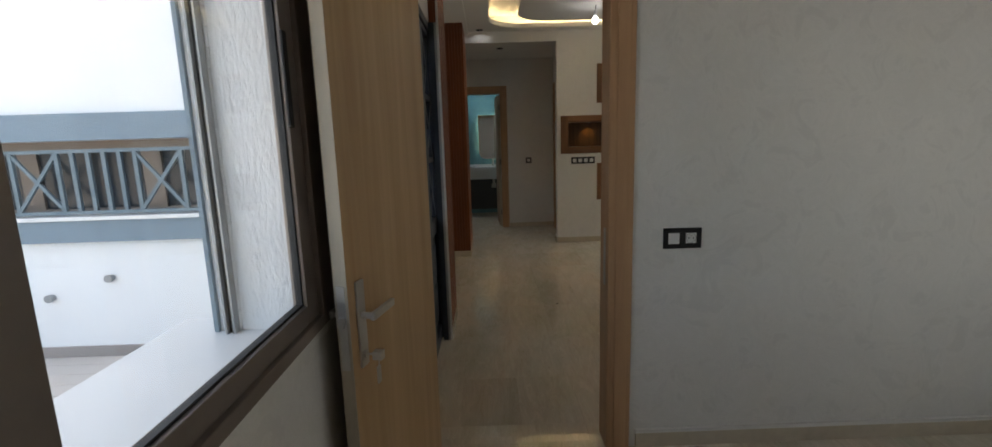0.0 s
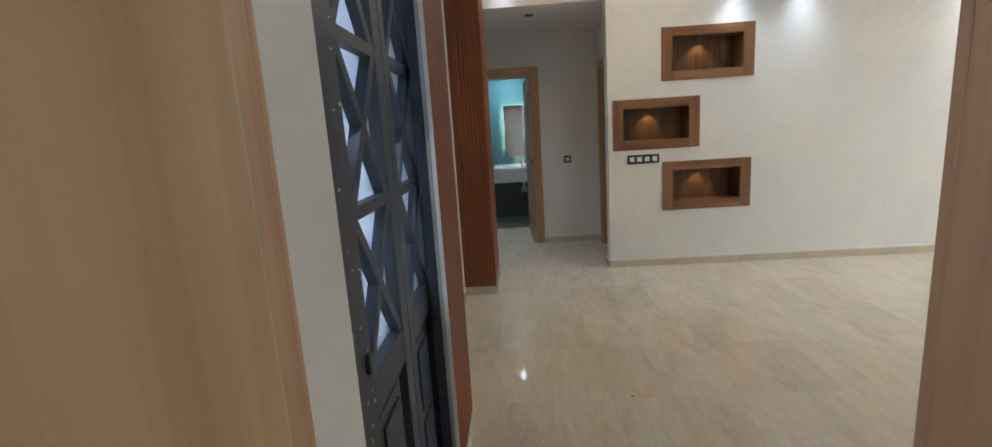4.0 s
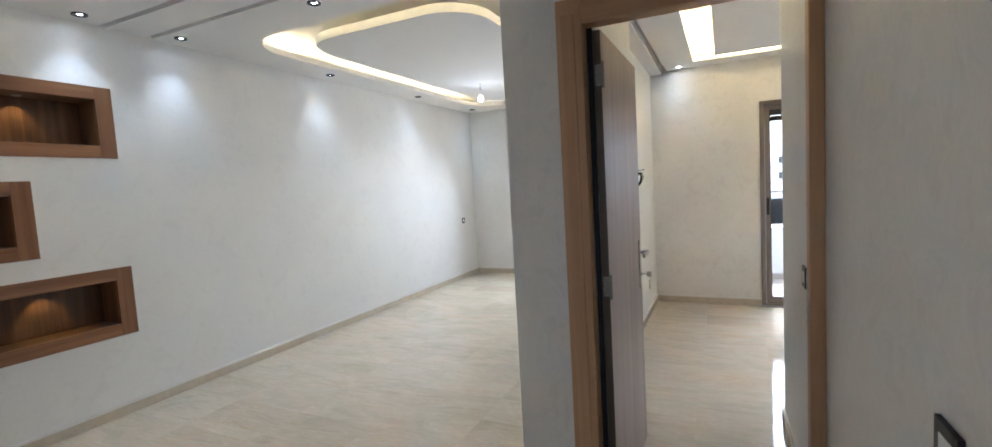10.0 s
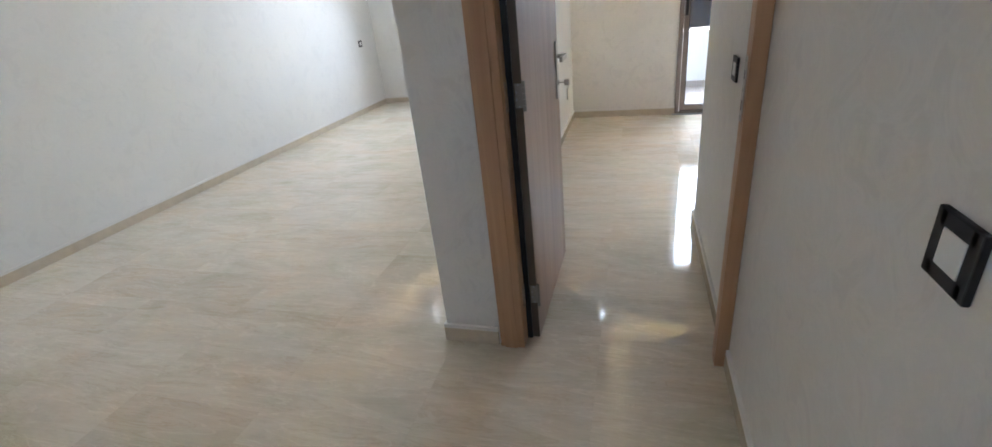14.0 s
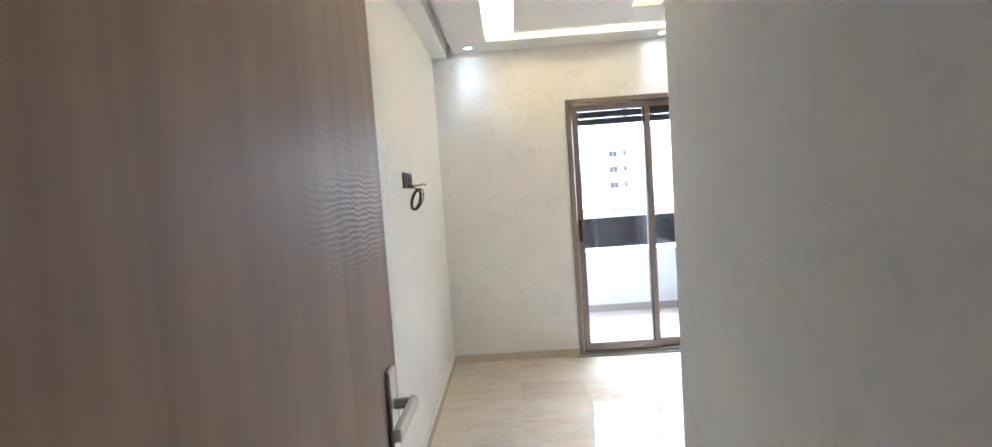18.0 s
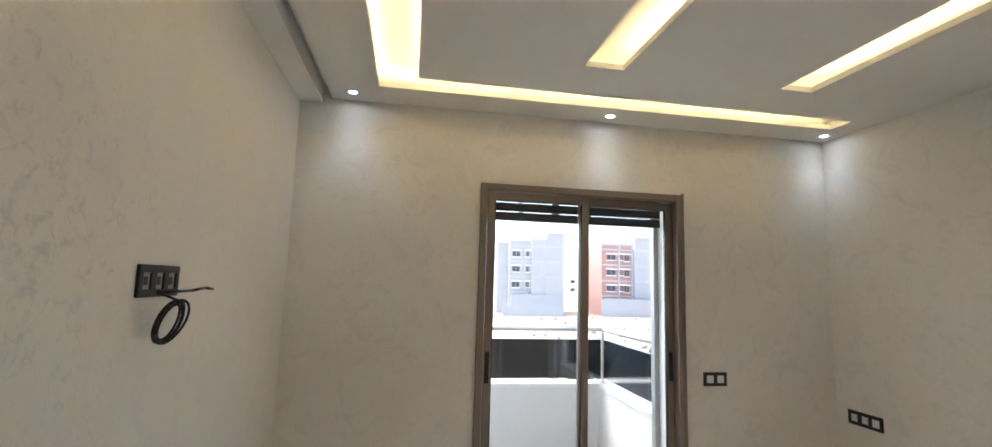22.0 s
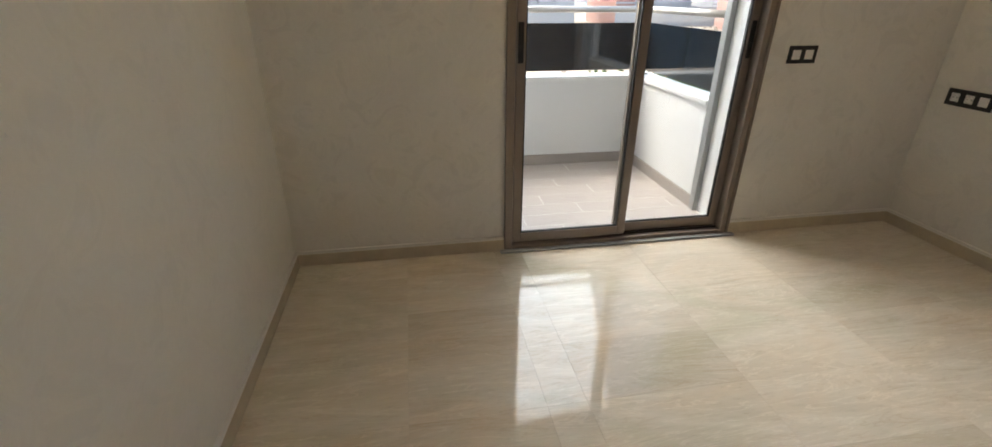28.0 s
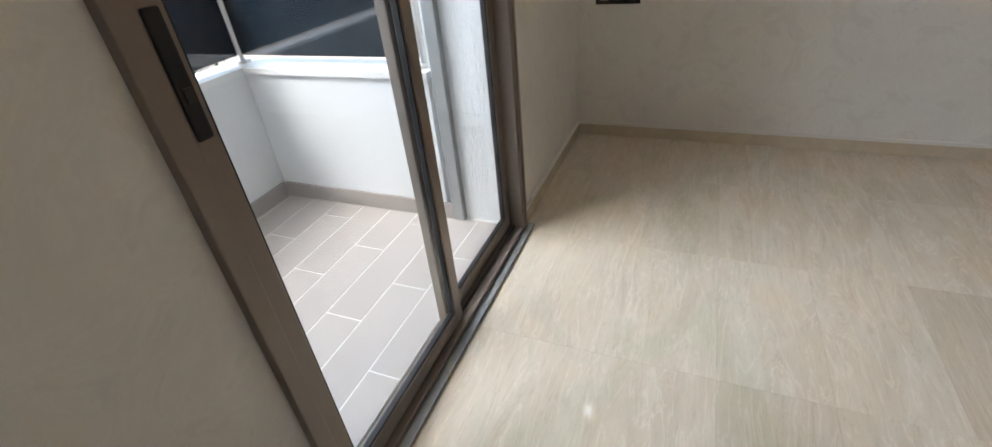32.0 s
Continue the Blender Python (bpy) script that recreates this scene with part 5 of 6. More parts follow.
for y0, y1, x in ((-0.017, 1.02, 3.474), (0.10, 2.002, 3.512)):
    dr = part("sliding_door", boxes((x, y0, 0.014, x + 0.028, y1, 2.46), bevel=0.002), WARDROBE_OAK, wd, "pale satin oak sliding door", turn=SKEW)
    part("edge_profile", boxes((x + 0.028, y0, 0.02, x + 0.031, y0 + 0.022, 2.45), bevel=0.001), ALU, dr, "slim metal edge profile", turn=SKEW)
    for zz in (0.80, 0.86):
        part("groove", boxes((x + 0.028, y0 + 0.06, zz, x + 0.0285, y0 + 0.35, zz + 0.012)), LEAF, dr, "faint routed grip groove", turn=SKEW)
part("carcass", boxes((3.06, -0.038, 0.0005, 3.075, 2.018, 2.5), (3.075, -0.038, 0.0005, 3.45, -0.02, 2.5)), OAK_Z, wd)

# ---- bathroom ----
bs = thing("washbasin", (0.25, 9.0, 0.66), "white wall-hung slab washbasin with a chrome tap", "washbasin")
bm = boxes((-0.21, 8.80, 0.66, 0.80, 8.84, 0.865), (-0.21, 9.12, 0.66, 0.80, 9.249, 0.865), (-0.21, 8.84, 0.66, -0.10, 9.12, 0.865), (0.62, 8.84, 0.66, 0.80, 9.12, 0.865), (-0.10, 8.84, 0.66, 0.62, 9.12, 0.76))
part("basin", bm, CERAMIC, bs)
bm = bmesh.new()
rod(bm, (0.22, 9.17, 0.865), (0.22, 9.17, 1.0), 0.018)
rod(bm, (0.22, 9.17, 0.985), (0.22, 9.03, 0.965), 0.012)
part("tap", bm, STEEL, bs, "chrome tap", soft=True)
bm = bmesh.new()
rod(bm, (0.22, 9.0, 0.50), (0.22, 9.0, 0.66), 0.022)
rod(bm, (0.22, 9.0, 0.49), (0.22, 9.0, 0.56), 0.04)
rod(bm, (0.22, 9.0, 0.53), (0.22, 9.249, 0.53), 0.016)
part("trap", bm, STEEL, bs, "chrome bottle trap", soft=True)
part("splash_edge", boxes((-0.21, 9.235, 0.865, 0.80, 9.249, 0.90)), CERAMIC, bs)
tp = thing("tiled_plinth", (0.2, 9.24, 0), "dark stone panel below the washbasin", "wall panel")
part("panel", boxes((-0.36, 9.235, 0.0005, 1.119, 9.249, 0.655)), BATH_DARK, tp)
part("skirting", boxes((-0.36, 9.222, 0.0005, 1.119, 9.235, 0.07)), BATH_TILE, tp)
mr = thing("mirror", (0.25, 9.23, 1.0), "backlit bathroom mirror with a rounded corner", "mirror")
pts = [(-0.03 + 0.12 - 0.12 * math.cos(radians(t)), 1.0 + 0.12 - 0.12 * math.sin(radians(t))) for t in range(0, 91, 10)] + [(0.62, 1.0), (0.62, 1.78), (-0.03, 1.78)]
bm = bmesh.new()
front, back = ([bm.verts.new((x, y, z)) for x, z in pts] for y in (9.212, 9.218))
bm.faces.new(front)
bm.faces.new(back)
for i in range(len(pts)):
    bm.faces.new((front[i - 1], front[i], back[i], back[i - 1]))
part("mirror_glass", bm, MIRROR, mr)
part("led_backlight", boxes((-0.015, 9.222, 1.12, -0.008, 9.232, 1.765), (0.0, 9.222, 1.758, 0.6, 9.232, 1.765), (0.1, 9.222, 1.015, 0.6, 9.232, 1.022)), LED_MIRROR, mr, "warm LED backlight")
part("spacer", boxes((0.1, 9.218, 1.2, 0.5, 9.249, 1.6)), WHITE, mr)
tl = thing("toilet", (-0.55, 9.0, 0), "white ceramic close-coupled toilet", "toilet")
part("cistern", boxes((-0.74, 9.07, 0.42, -0.36, 9.249, 0.80), bevel=0.02), CERAMIC, tl)
part("cistern_lid", boxes((-0.755, 9.055, 0.80, -0.345, 9.249, 0.83), bevel=0.008), CERAMIC, tl)
bm = bmesh.new()
bmesh.ops.create_cone(bm, cap_ends=True, segments=28, radius1=0.12, radius2=0.19, depth=0.40, matrix=Matrix.Translation((-0.55, 8.86, 0.2005)) @ Matrix.Diagonal((0.95, 1.25, 1, 1)))
part("bowl", bm, CERAMIC, tl, soft=False)
bm = bmesh.new()
bmesh.ops.create_cone(bm, cap_ends=True, segments=28, radius1=0.20, radius2=0.195, depth=0.035, matrix=Matrix.Translation((-0.55, 8.86, 0.418)) @ Matrix.Diagonal((0.95, 1.25, 1, 1)))
part("seat", bm, WHITE, tl)
downlight(0.06, 8.9, 2.45, WHITE, 4.4, "small round white downlight in the bathroom ceiling", angle=130)

# ---- balcony ----
structure("balcony_floor", boxes((6.2, 1.0, -0.25, 7.56, 3.395, 0.029)), PALE_GROUT, "tiled balcony slab", "balcony")
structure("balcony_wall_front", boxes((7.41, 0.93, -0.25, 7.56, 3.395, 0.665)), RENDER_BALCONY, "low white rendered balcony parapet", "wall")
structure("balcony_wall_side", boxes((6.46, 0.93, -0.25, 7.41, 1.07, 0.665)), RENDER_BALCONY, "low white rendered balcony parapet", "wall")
structure("balcony_coping", boxes((7.395, 0.915, 0.665, 7.575, 3.395, 0.695), (6.45, 0.915, 0.665, 7.395, 1.085, 0.695), bevel=0.003), SILL, "white marble coping", "coping")
structure("balcony_skirting", boxes((7.396, 1.084, 0.022, 7.41, 3.395, 0.108), (6.43, 1.07, 0.022, 7.396, 1.084, 0.108), bevel=0.002), BALC_SKIRT, "taupe tile skirting", "baseboard")
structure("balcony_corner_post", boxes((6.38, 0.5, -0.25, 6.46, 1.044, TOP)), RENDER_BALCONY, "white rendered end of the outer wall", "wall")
structure("balcony_slab_above", boxes((6.38, -0.3, 2.75, 7.56, 3.395, 2.9)), RENDER_WHITE, "slab of the balcony above", "ceiling")
rail = thing("balcony_railing", (7.48, 1.0, 0.695), "dark glass balcony railing with a steel handrail", "railing")
for r in ((7.475, 1.02, 0.73, 7.485, 3.39, 1.06), (6.52, 0.995, 0.73, 7.46, 1.005, 1.06)):
    part("glass_panel", boxes(r), DARK_GLASS, rail, "navy dark laminated glass")
for r in ((7.476, 1.02, 1.06, 7.484, 3.39, 1.13), (6.52, 0.996, 1.06, 7.46, 1.004, 1.13)):
    p_ = part("clear_strip", boxes(r), GLASS, rail, "clear glass above the dark film")
    p_.visible_shadow = False
bm = bmesh.new()
rod(bm, (7.48, 1.0, 1.15), (7.48, 3.39, 1.15), 0.021, seg=16)
rod(bm, (6.47, 1.0, 1.15), (7.48, 1.0, 1.15), 0.021, seg=16)
part("handrail", bm, STEEL, rail, "round steel handrail", soft=True)
for px, py in ((7.48, 1.0), (7.48, 2.9), (6.50, 1.0)):
    bm = bmesh.new()
    rod(bm, (px, py, 0.695), (px, py, 1.135), 0.016, seg=14)
    rod(bm, (px, py, 0.695), (px, py, 0.707), 0.04, seg=18)
    part("post", bm, STEEL, rail, "round steel post with a foot plate", soft=False)

# ---- terrace behind the first room ----
structure("terrace_floor", boxes((-7.0, -5.0, -0.45, -0.62, 3.8, -0.2)), PALE_GROUT, "pale tiled terrace floor", "terrace")
OPEN = (-4.16, -1.46, 0.89, 1.42)
structure("terrace_wall", grid_wall("y", 3.8, 4.05, -7.0, -0.62, -0.3, 4.6, [OPEN]), RENDER_WHITE, "white rendered terrace wall with a barred window", "wall")
structure("terrace_wall_west", grid_wall("x", -4.60, -4.36, -5.0, 3.8, -0.3, 0.65), RENDER_WHITE, "low white terrace wall", "wall")
structure("terrace_skirting", boxes((-4.36, 3.786, -0.2, -0.62, 3.8, -0.11), (-4.36, -5.0, -0.2, -4.346, 3.786, -0.11)), BALC_SKIRT, "beige tile skirting", "baseboard")
structure("terrace_band", boxes((-4.25, 3.74, 1.42, -0.62, 3.8, 1.605), (-4.25, 3.74, 0.888, -4.16, 3.8, 1.42)), RENDER_BLUE, "blue-grey rendered band above the barred window", "trim")
structure("terrace_band_lower", boxes((-4.25, 3.742, 0.70, -0.62, 3.8, 0.86)), RENDER_BLUE, "blue-grey rendered band below the barred window", "trim")
structure("terrace_sill", boxes((-4.17, 3.72, 0.86, -0.62, 3.8, 0.888), bevel=0.003), SILL, "white marble ledge", "sill")
w3 = thing("window_3", (-3.1, 3.95, 0.89), "long low window with bronze frames behind an iron grille", "window", kind="structure")
for k in range(3):
    xa = -4.16 + 0.9 * k
    part("window_frame", boxes((xa, 3.92, 0.89, xa + 0.07, 3.97, 1.42), (xa + 0.83, 3.92, 0.89, xa + 0.9, 3.97, 1.42), (xa + 0.07, 3.92, 0.89, xa + 0.83, 3.97, 0.925), (xa + 0.07, 3.92, 1.36, xa + 0.83, 3.97, 1.42)), ALU, w3)
    part("pane", boxes((xa + 0.07, 3.94, 0.925, xa + 0.83, 3.948, 1.36)), PANE_DARK, w3, "dark window glass")
gr = thing("window_grille", (-3.1, 3.77, 0.90), "blue-grey iron grille of upright bars and crosses", "grille")
part("grille_rail", boxes((-4.16, 3.762, 1.335, -1.46, 3.788, 1.36)), IRON_BLUE, gr)
part("grille_rail", boxes((-4.16, 3.762, 0.90, -1.46, 3.788, 0.925)), IRON_BLUE, gr)
x = -4.11
while x < -1.5:
    for xx in (x, x + 0.32, x + 0.43, x + 0.54, x + 0.65, x + 0.76):
        part("grille_bar", boxes((xx - 0.014, 3.764, 0.925, xx + 0.014, 3.786, 1.335)), IRON_BLUE, gr)
    part("grille_cross", bar(bmesh.new(), (x, 3.775, 0.925), (x + 0.32, 3.775, 1.335), 0.024, 0.018, (0, 1, 0)), IRON_BLUE, gr)
    part("grille_cross", bar(bmesh.new(), (x, 3.7755, 1.335), (x + 0.32, 3.7755, 0.925), 0.024, 0.017, (0, 1, 0)), IRON_BLUE, gr)
    x += 0.87
for px, pz in ((-2.69, 0.42), (-3.15, 0.28)):
    sp = thing("wall_tap_outlet", (px, 3.8, pz), "small capped pipe outlet in the white wall", "pipe")
    bm = bmesh.new()
    rod(bm, (px, 3.8, pz), (px, 3.77, pz), 0.022)
    rod(bm, (px, 3.77, pz), (px, 3.75, pz), 0.030)
    part("pipe_cap", bm, GUIDE, sp)

# ---- ground and far houses ----
GZ = -3.2
structure("building_base", boxes((-7.0, -5.0, GZ, -0.62, 4.05, -0.46), (-1.2, -1.5, GZ, 6.38, 9.4, -0.26), (6.38, 3.395, GZ, 7.76, 6.58, -0.26)), RENDER_WHITE,
          "white rendered storey below the apartment", "wall")
# Unseen slab, added to close the top and keep light from leaking in.
structure("roof_slab", boxes((-0.62, -1.5, TOP + 0.001, 2.55, 2.2, TOP + 0.15), (-0.62, 2.2, TOP + 0.001, 7.76, 6.58, TOP + 0.15), (-1.2, 6.58, TOP + 0.001, 2.55, 9.4, TOP + 0.15),
          (2.55, -0.24, TOP + 0.001, 6.38, 2.2, TOP + 0.15)), RENDER_WHITE, "unseen flat slab added over the walls against light leaks", "roof")
structure("ground", boxes((-900, -1500, GZ - 0.5, 2500, 1500, GZ)), EARTH, "bare reddish building land", "ground")


def far_house(x, y0, y1, depth, top, wall_mat, rows, cols, label):
    """rows: the heights of the window centres; cols: the windows' middles and widths."""
    owner = thing("apartment_house", (x, (y0 + y1) / 2, GZ), label, "building", "far houses")
    part("wall", boxes((x, y0, GZ, x + depth, y1, top)), wall_mat, owner)
    part("roof_parapet", boxes((x - 0.08, y0 - 0.08, top, x + depth, y1 + 0.08, top + 0.5)), wall_mat, owner)
    for z in rows:
        part("floor_band", boxes((x - 0.06, y0, z - 1.35, x, y1, z - 1.1)), RENDER_GREY, owner)
        for yc, wide in cols:
            w = part("window", boxes((x - 0.04, yc - wide / 2, z - 0.5, x - 0.01, yc + wide / 2, z + 0.5)), PANE_DARK, owner, "dark window opening")
            part("window_surround", boxes((x - 0.12, yc - wide / 2 - 0.15, z - 0.7, x, yc + wide / 2 + 0.15, z - 0.5), (x - 0.12, yc - wide / 2 - 0.15, z + 0.5, x, yc + wide / 2 + 0.15, z + 0.62)), RENDER_GREY, w)
    return owner


THREE = (6.1, 3.55, 1.0)
RENDER_PALE = plain("pale_concrete", (0.50, 0.51, 0.525), 0.9, spread=0.06, scale=2)
# Paler than PANE_DARK: the haze of distance is put into the colour.
FAR_PANE = plain("hazed_window_opening", (0.05, 0.06, 0.075), 0.3, spread=0.2, scale=0.8)


def far_block(label, wall_mat, y0, y1, x, masses, bands, openings, base):
    """A half-finished block. masses: y0, y1, how far back, top, material; bands: heights of the slab edges;
    openings: y middle, z middle, width, height; base: y0, y1, top of the rough wall before it."""
    owner = thing("apartment_house", (x, (y0 + y1) / 2, GZ), label, "building", "far houses")
    for a, b, back, top, mat_ in masses:
        w = part("wall", boxes((x + back, a, GZ, x + 13, b, top)), mat_, owner)
        part("parapet", boxes((x + back - 0.06, a - 0.03, top, x + back + 0.25, b + 0.03, top + 0.35)), RENDER_GREY, w)
        for z in bands:
            part("slab_edge", boxes((x + back - 0.05, a, z - 0.11, x + back, b, z + 0.11)), RENDER_PALE, w, "pale concrete slab edge")
        part("column_edge", boxes((x + back - 0.05, a, GZ, x + back, a + 0.28, top)), RENDER_PALE, w, "pale concrete column")
    for yc, zc, wide, high in openings:
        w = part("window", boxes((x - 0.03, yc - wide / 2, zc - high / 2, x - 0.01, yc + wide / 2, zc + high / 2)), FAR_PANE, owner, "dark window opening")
        part("window_hood", boxes((x - 0.45, yc - wide / 2 - 0.2, zc + high / 2 + 0.05, x, yc + wide / 2 + 0.2, zc + high / 2 + 0.25)), RENDER_WHITE, w, "pale concrete hood")
        part("window_sill", boxes((x - 0.2, yc - wide / 2 - 0.15, zc - high / 2 - 0.18, x, yc + wide / 2 + 0.15, zc - high / 2 - 0.03)), RENDER_WHITE, w)
        part("mullion", boxes((x - 0.05, yc - 0.04, zc - high / 2, x - 0.031, yc + 0.04, zc + high / 2)), RENDER_GREY, w)
    part("base_wall", boxes((x - 1.2, base[0], GZ, x - 0.9, base[1], base[2])), RENDER_GREY, owner, "rough concrete wall round the plot")
    return owner


far_block("unfinished grey concrete apartment house with a stair tower", RENDER_GREY, -21.85, -11.2, 80,
          [(-13.0, -11.2, 1.2, 7.9, RENDER_GREY), (-16.5, -13.0, 0.0, 8.3, RENDER_GREY), (-18.9, -16.5, -0.7, 8.6, RENDER_GREY), (-21.85, -18.9, -0.9, 9.65, RENDER_GREY)],
          (7.7, 5.2, 2.7, 0.2), [(-14.07, z, 1.2, 0.85) for z in (6.4, 3.95, 1.45)] + [(-16.05, z, 0.6, 0.85) for z in (6.45, 4.0, 1.5)], (-21.8, -13.1, -0.1))
far_block("apartment house of red brick and grey concrete", RENDER_RED, -41.4, -28.7, 80,
          [(-32.0, -28.7, 0.0, 8.4, RENDER_RED), (-34.4, -32.0, 0.15, 8.5, RENDER_RED), (-39.2, -34.4, -0.5, 9.6, RENDER_GREY), (-41.4, -39.2, 0.6, 9.4, RENDER_GREY)],
          (7.75, 5.15, 2.5, 0.0), [(-30.4, z, 1.5, 0.85) for z in (6.45, 3.9, 1.25)] + [(-32.2, z, 0.5, 0.85) for z in (6.5, 3.95, 1.3)] + [(-33.2, z, 0.75, 1.0) for z in (6.4, 3.85, 1.2)],
          (-41.4, -28.7, -0.4))
for yy, wide, top, xx in ((-64.5, 4.0, 7.5, 190), (-67.5, 5.0, 10.0, 205), (-70.5, 3.5, 6.0, 186), (-73.5, 4.0, 8.5, 200), (-62.0, 3.0, 4.5, 180)):
    far_house(xx, yy - wide / 2, yy + wide / 2, 10, top, RENDER_WHITE, [z for z in (8.3, 5.2, 2.3, -0.5) if z < top - 1], ((yy - wide * 0.28, 0.9), (yy + wide * 0.28, 0.9)),
              "white apartment house between two nearer blocks")
far_house(82, -60.0, -46.0, 12, 6.0, RENDER_WHITE, (3.5, 1.0), ((-48, 1.3), (-51, 1.3), (-54, 1.3), (-57, 1.3)), "white rendered apartment house far off")
far_house(81, -22.5, -22.0, 8, 5.5, RENDER_RED, (), (), "narrow red wall beside an apartment house")
far_house(90, -8.0, 6.0, 12, 5.0, RENDER_WHITE, (3.0, 0.5), ((-6, 1.3), (-3, 1.3), (0, 1.3), (3, 1.3)), "white rendered apartment house far off")
far_house(88, 12.0, 28.0, 14, 8.0, RENDER_GREY, THREE, ((14, 1.4), (18, 1.4), (22, 1.4), (26, 1.4)), "grey rendered apartment house far off")
far_house(62, -48.0, -39.8, 9, 3.2, RENDER_RED, (1.6, -1.0), ((-40, 1.2), (-43, 1.2)), "low red rendered apartment house")
structure("boundary_wall", boxes((76.8, -43.5, GZ, 77.0, -27.5, -0.5), (74.5, -20.5, GZ, 74.7, -11.0, -1.6)), RENDER_GREY, "low bare concrete wall round the building land", "wall")
rnd = random.Random(7)
for k in range(14):
    yy = -120 + k * 14 + rnd.uniform(-3, 3)
    far_house(200 + rnd.uniform(-25, 40), yy, yy + rnd.uniform(8, 12), 12, GZ + rnd.uniform(7, 14), rnd.choice((RENDER_WHITE, RENDER_WHITE, RENDER_GREY)), (3.0, 0.0), ((yy + 2, 1.6), (yy + 4, 1.6), (yy + 6, 1.6)),
              "distant apartment house on the skyline")
bm = bmesh.new()
for k in range(420):
    px, py, q = rnd.uniform(24, 74), rnd.uniform(-48, 20), rnd.uniform(0.15, 0.9)
    m = Matrix.Translation((px, py, GZ + q * 0.2)) @ Euler((rnd.uniform(0, 3), rnd.uniform(0, 3), rnd.uniform(0, 3))).to_matrix().to_4x4() @ Matrix.Diagonal((q, q * rnd.uniform(0.5, 1), q * 0.6, 1))
    bmesh.ops.create_icosphere(bm, subdivisions=1, radius=0.6, matrix=m)
tagged(part("rubble", bm, RUBBLE), "heaps of broken stone and earth on the building land", "rubble", "", "stuff")


def shrub(x, y, size, seed):
    owner = thing("shrub", (x, y, GZ), "green shrub on the bare land", "shrub", "shrubs")
    r_ = random.Random(seed)
    bm = bmesh.new()
    for k in range(5):
        rod(bm, (x, y, GZ), (x + r_.uniform(-0.5, 0.5) * size, y + r_.uniform(-0.5, 0.5) * size, GZ + size * r_.uniform(0.6, 1.0)), 0.05, 0.015, 6)
    part("stems", bm, SLAT_BACK, owner)
    bm = bmesh.new()
    for k in range(420):
        c = Vector((x + r_.gauss(0, 0.36) * size, y + r_.gauss(0, 0.36) * size, GZ + abs(r_.gauss(0.65, 0.28)) * size))
        m = Matrix.Translation(c) @ Euler((r_.uniform(0, 6), r_.uniform(0, 6), r_.uniform(0, 6))).to_matrix().to_4x4()
        q = 0.11 * size * r_.uniform(0.6, 1.3)
        bm.faces.new([bm.verts.new(m @ Vector(v)) for v in ((-q, 0, 0), (0, -q * 0.45, q * 0.1), (q, 0, 0), (0, q * 0.45, q * 0.1))])
    part("foliage", bm, LEAVES, owner)


for k, (px, py, q) in enumerate(((16, -0.5, 1.6), (14, 3.5, 1.4), (19, -4, 1.8), (60, -40, 3.0), (70, -45, 3.4), (48, -34, 2.2), (23.5, -8.7, 1.6), (23.4, -10.2, 1.5), (22.6, -7.4, 1.2))):
    shrub(px, py, q, k)

# ---- crumbs left on the floors ----
def wall_screw(x, y, turn):
    owner = thing("screw", (x, y, 0), "small dark screw with its plug lying on the marble floor", "screw", "loose screws")
    c, s = math.cos(turn), math.sin(turn)
    bm = bmesh.new()
    rod(bm, (x, y, 0.0035), (x + 0.024 * c, y + 0.024 * s, 0.0022), 0.0022, 0.0006, 8)
    part("shank", bm, BLACK, owner)
    bm = bmesh.new()
    rod(bm, (x - 0.003 * c, y - 0.003 * s, 0.0045), (x, y, 0.0045), 0.0045, 0.003, 10)
    part("screw_head", bm, BLACK, owner)


wall_screw(0.645, 4.06, 0.5)

# ---- tiles, last ----
TILE_MESH = {}


def tile_mesh(name, w, d, h, mat_):
    key = (name, round(w, 4), round(d, 4))
    if key not in TILE_MESH:
        bm = boxes((-w / 2, -d / 2, -h, w / 2, d / 2, 0))
        if name != "tile":
            tops = [e for e in bm.edges if all(v.co.z > -1e-6 for v in e.verts)]
            bmesh.ops.bevel(bm, geom=tops, offset=0.0006, segments=1, affect="EDGES")
        mesh = bpy.data.meshes.new(name)
        bm.to_mesh(mesh)
        bm.free()
        mesh.materials.append(mat_)
        TILE_MESH[key] = mesh
    return TILE_MESH[key]


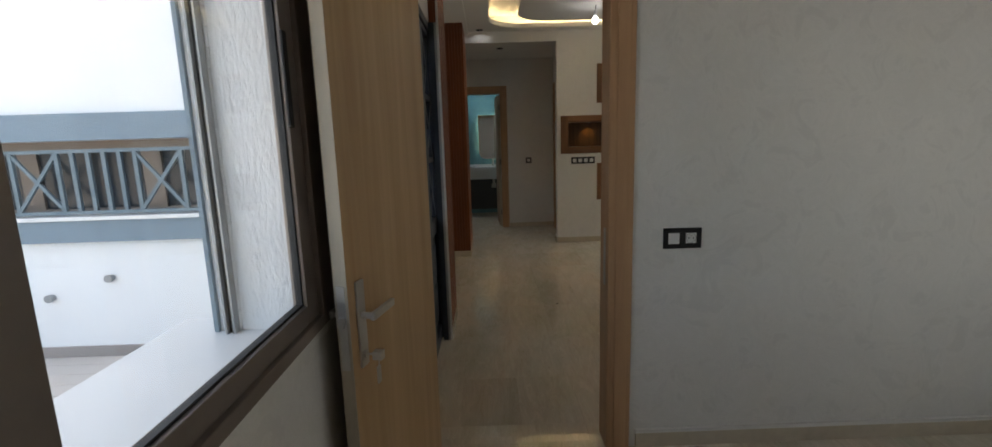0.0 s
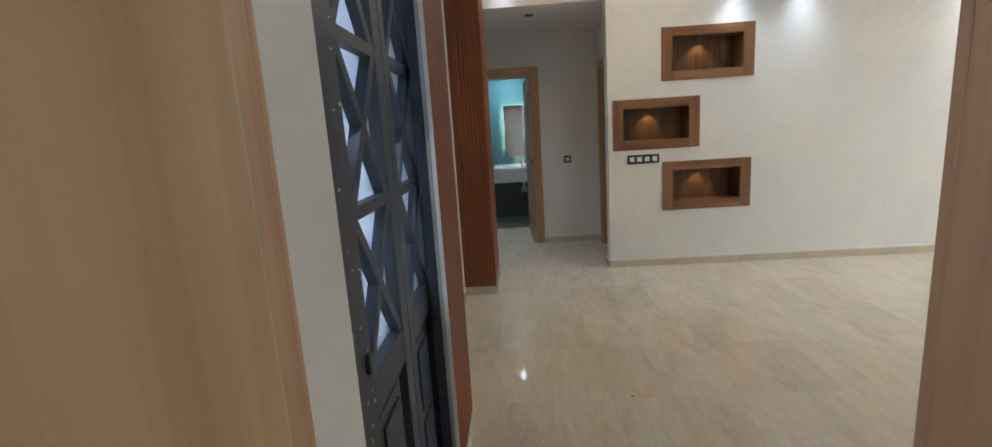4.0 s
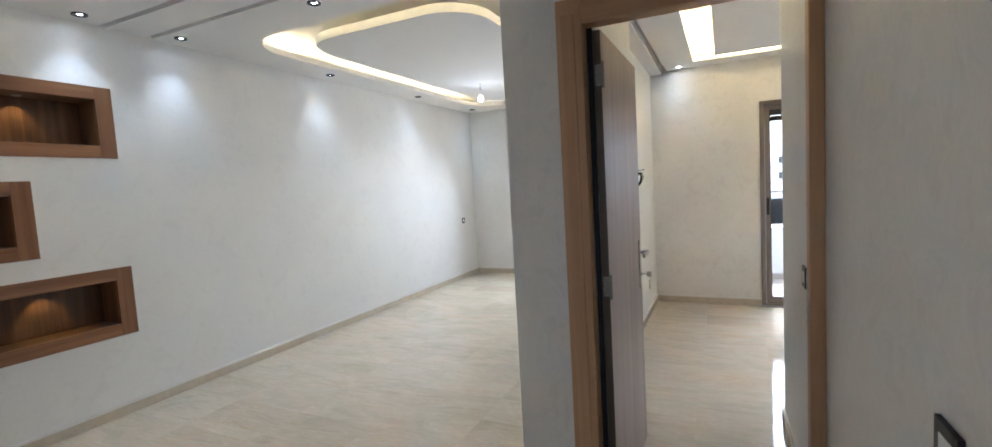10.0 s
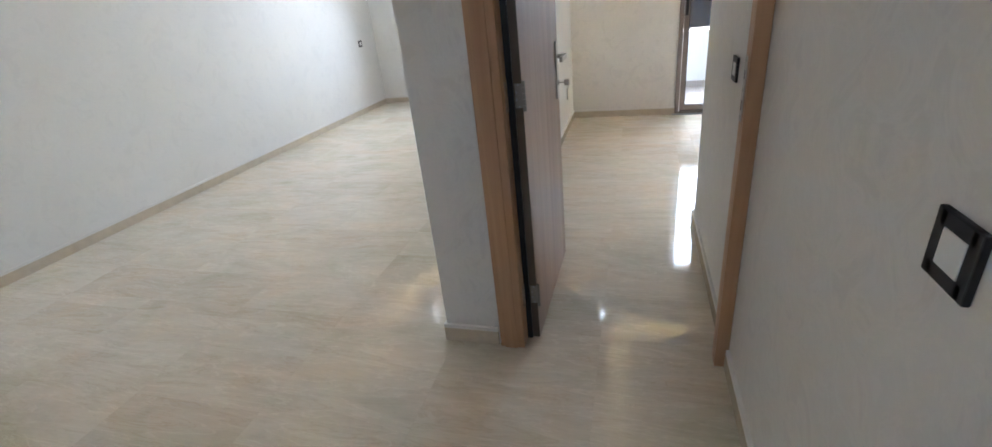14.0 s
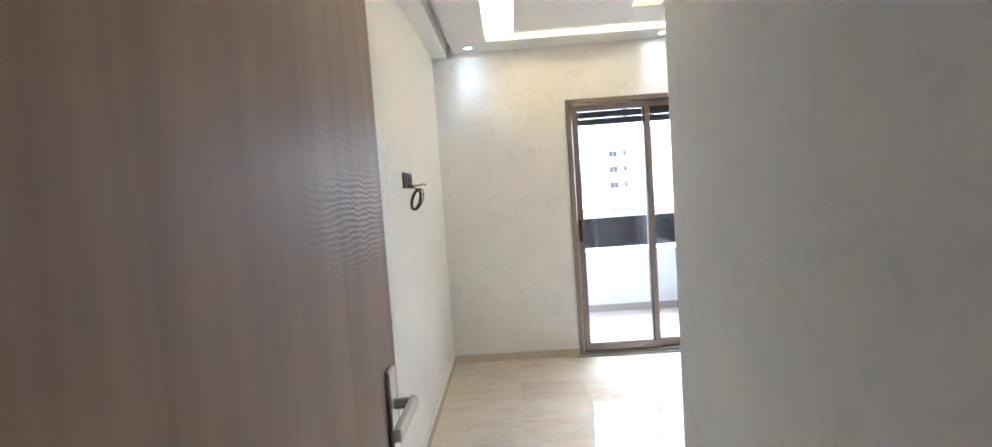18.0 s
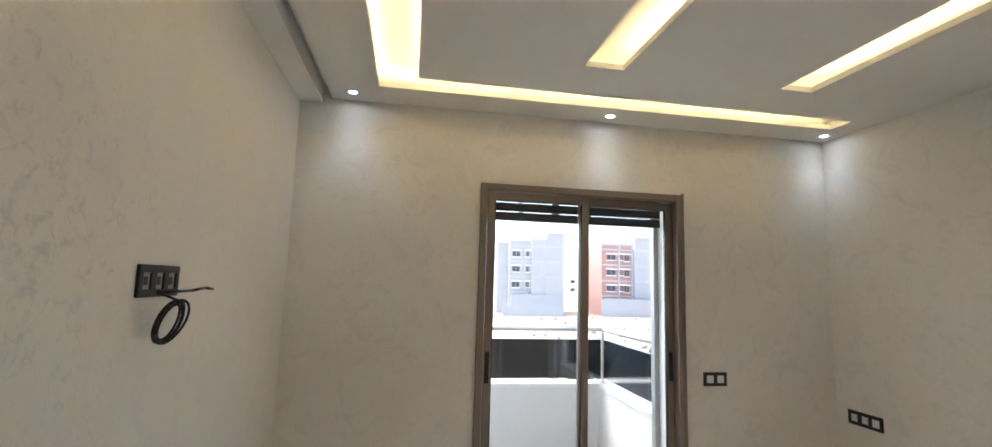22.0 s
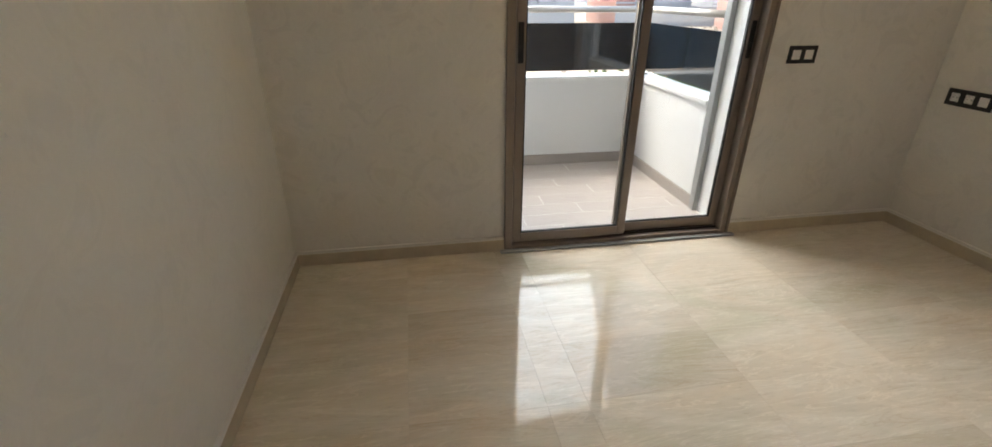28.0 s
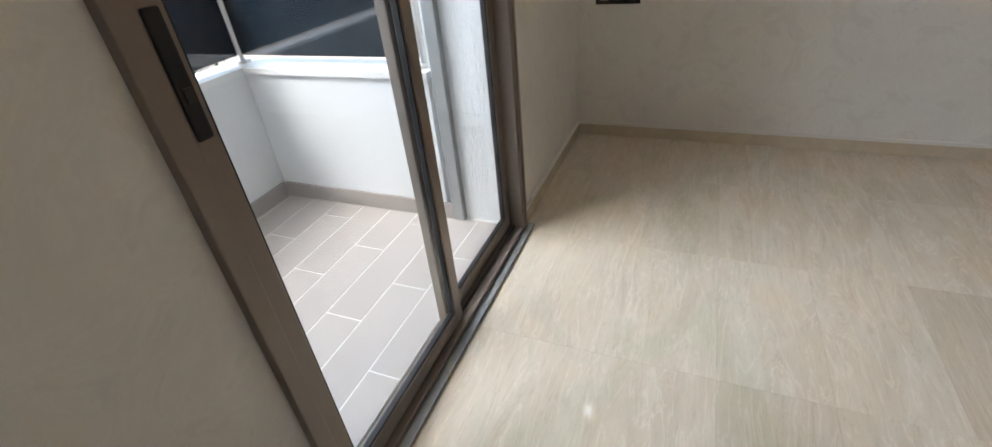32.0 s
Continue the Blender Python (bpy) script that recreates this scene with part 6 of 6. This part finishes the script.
def lay(owner, x0, y0, x1, y1, w, d, mat_, z=0.0, ox=0.0, oy=0.0, gap=0.0005, stagger=0.0, name="tile"):
    """Tiles in columns of width w, cut at the rectangle's edges."""
    parent = bpy.data.objects[owner]
    i = math.floor((x0 - ox) / w)
    while ox + i * w < x1 - 1e-6:
        a, b = max(x0, ox + i * w), min(x1, ox + (i + 1) * w)
        sh = (i * stagger) % d
        j = math.floor((y0 - oy - sh) / d)
        while oy + sh + j * d < y1 - 1e-6:
            c, e = max(y0, oy + sh + j * d), min(y1, oy + sh + (j + 1) * d)
            if b - a > 0.012 and e - c > 0.012:
                ob = new(name, tile_mesh(name, b - a - gap, e - c - gap, 0.009, mat_))
                ob.location = ((a + b) / 2, (c + e) / 2, z)
                ob.parent = parent
            j += 1
        i += 1


TW, TD, OX, OY = 0.2985, 0.6, 5.613, 1.65
lay("floor", -0.22, 2.30, 0.70, 2.39, TW, TD, MARBLE, 0, OX, OY)
lay("floor", XW, 2.39, 2.24, YN, TW, TD, MARBLE, 0, OX, OY)
lay("floor", 2.24, 3.478, XE, YN, TW, TD, MARBLE, 0, OX, OY)
lay("floor_hall", XW, YN, 1.0, YB, TW, TD, MARBLE, 0, OX, OY)
lay("floor_hall", 1.0, YN + 0.15, 1.12, YB, TW, TD, MARBLE, 0, OX, OY)
lay("floor_hall", -1.1, YB, 1.12, 9.25, TW, TD, MARBLE, 0, OX, OY)
lay("floor_first_room", -0.36, -1.3, 2.45, 2.20, TW, TD, MARBLE, 0, OX, OY)
lay("floor_first_room", -0.168, 2.20, 0.590, 2.30, TW, TD, MARBLE, 0, OX, OY)
structure("floor_bed_passage", boxes((2.24, 2.39, -0.2, 6.12, 3.395, -0.002)), GROUT, "polished beige marble tile floor of the bedroom passage", "floor")
lay("floor_bed_passage", 2.24, 2.39, 3.366, 3.16, TW, TD, MARBLE, 0, OX, OY)
lay("floor_bed_passage", 3.366, 2.39, 6.12, 3.395, TW, TD, MARBLE, 0, OX, OY)
lay("floor_bedroom", 3.46, -0.04, 6.12, 2.39, TW, TD, MARBLE, 0, OX, OY)
lay("balcony_floor", 6.2, 1.07, 7.41, 3.395, 0.152, 0.6, BALC_TILE, 0.030, 6.315, 1.56, 0.004, 0.21, "plank_tile")
lay("terrace_floor", -4.36, -1.0, -0.62, 3.786, 0.6, 0.152, TERRACE, -0.192, -4.36, 0.0, 0.004, 0.0, "plank_tile")
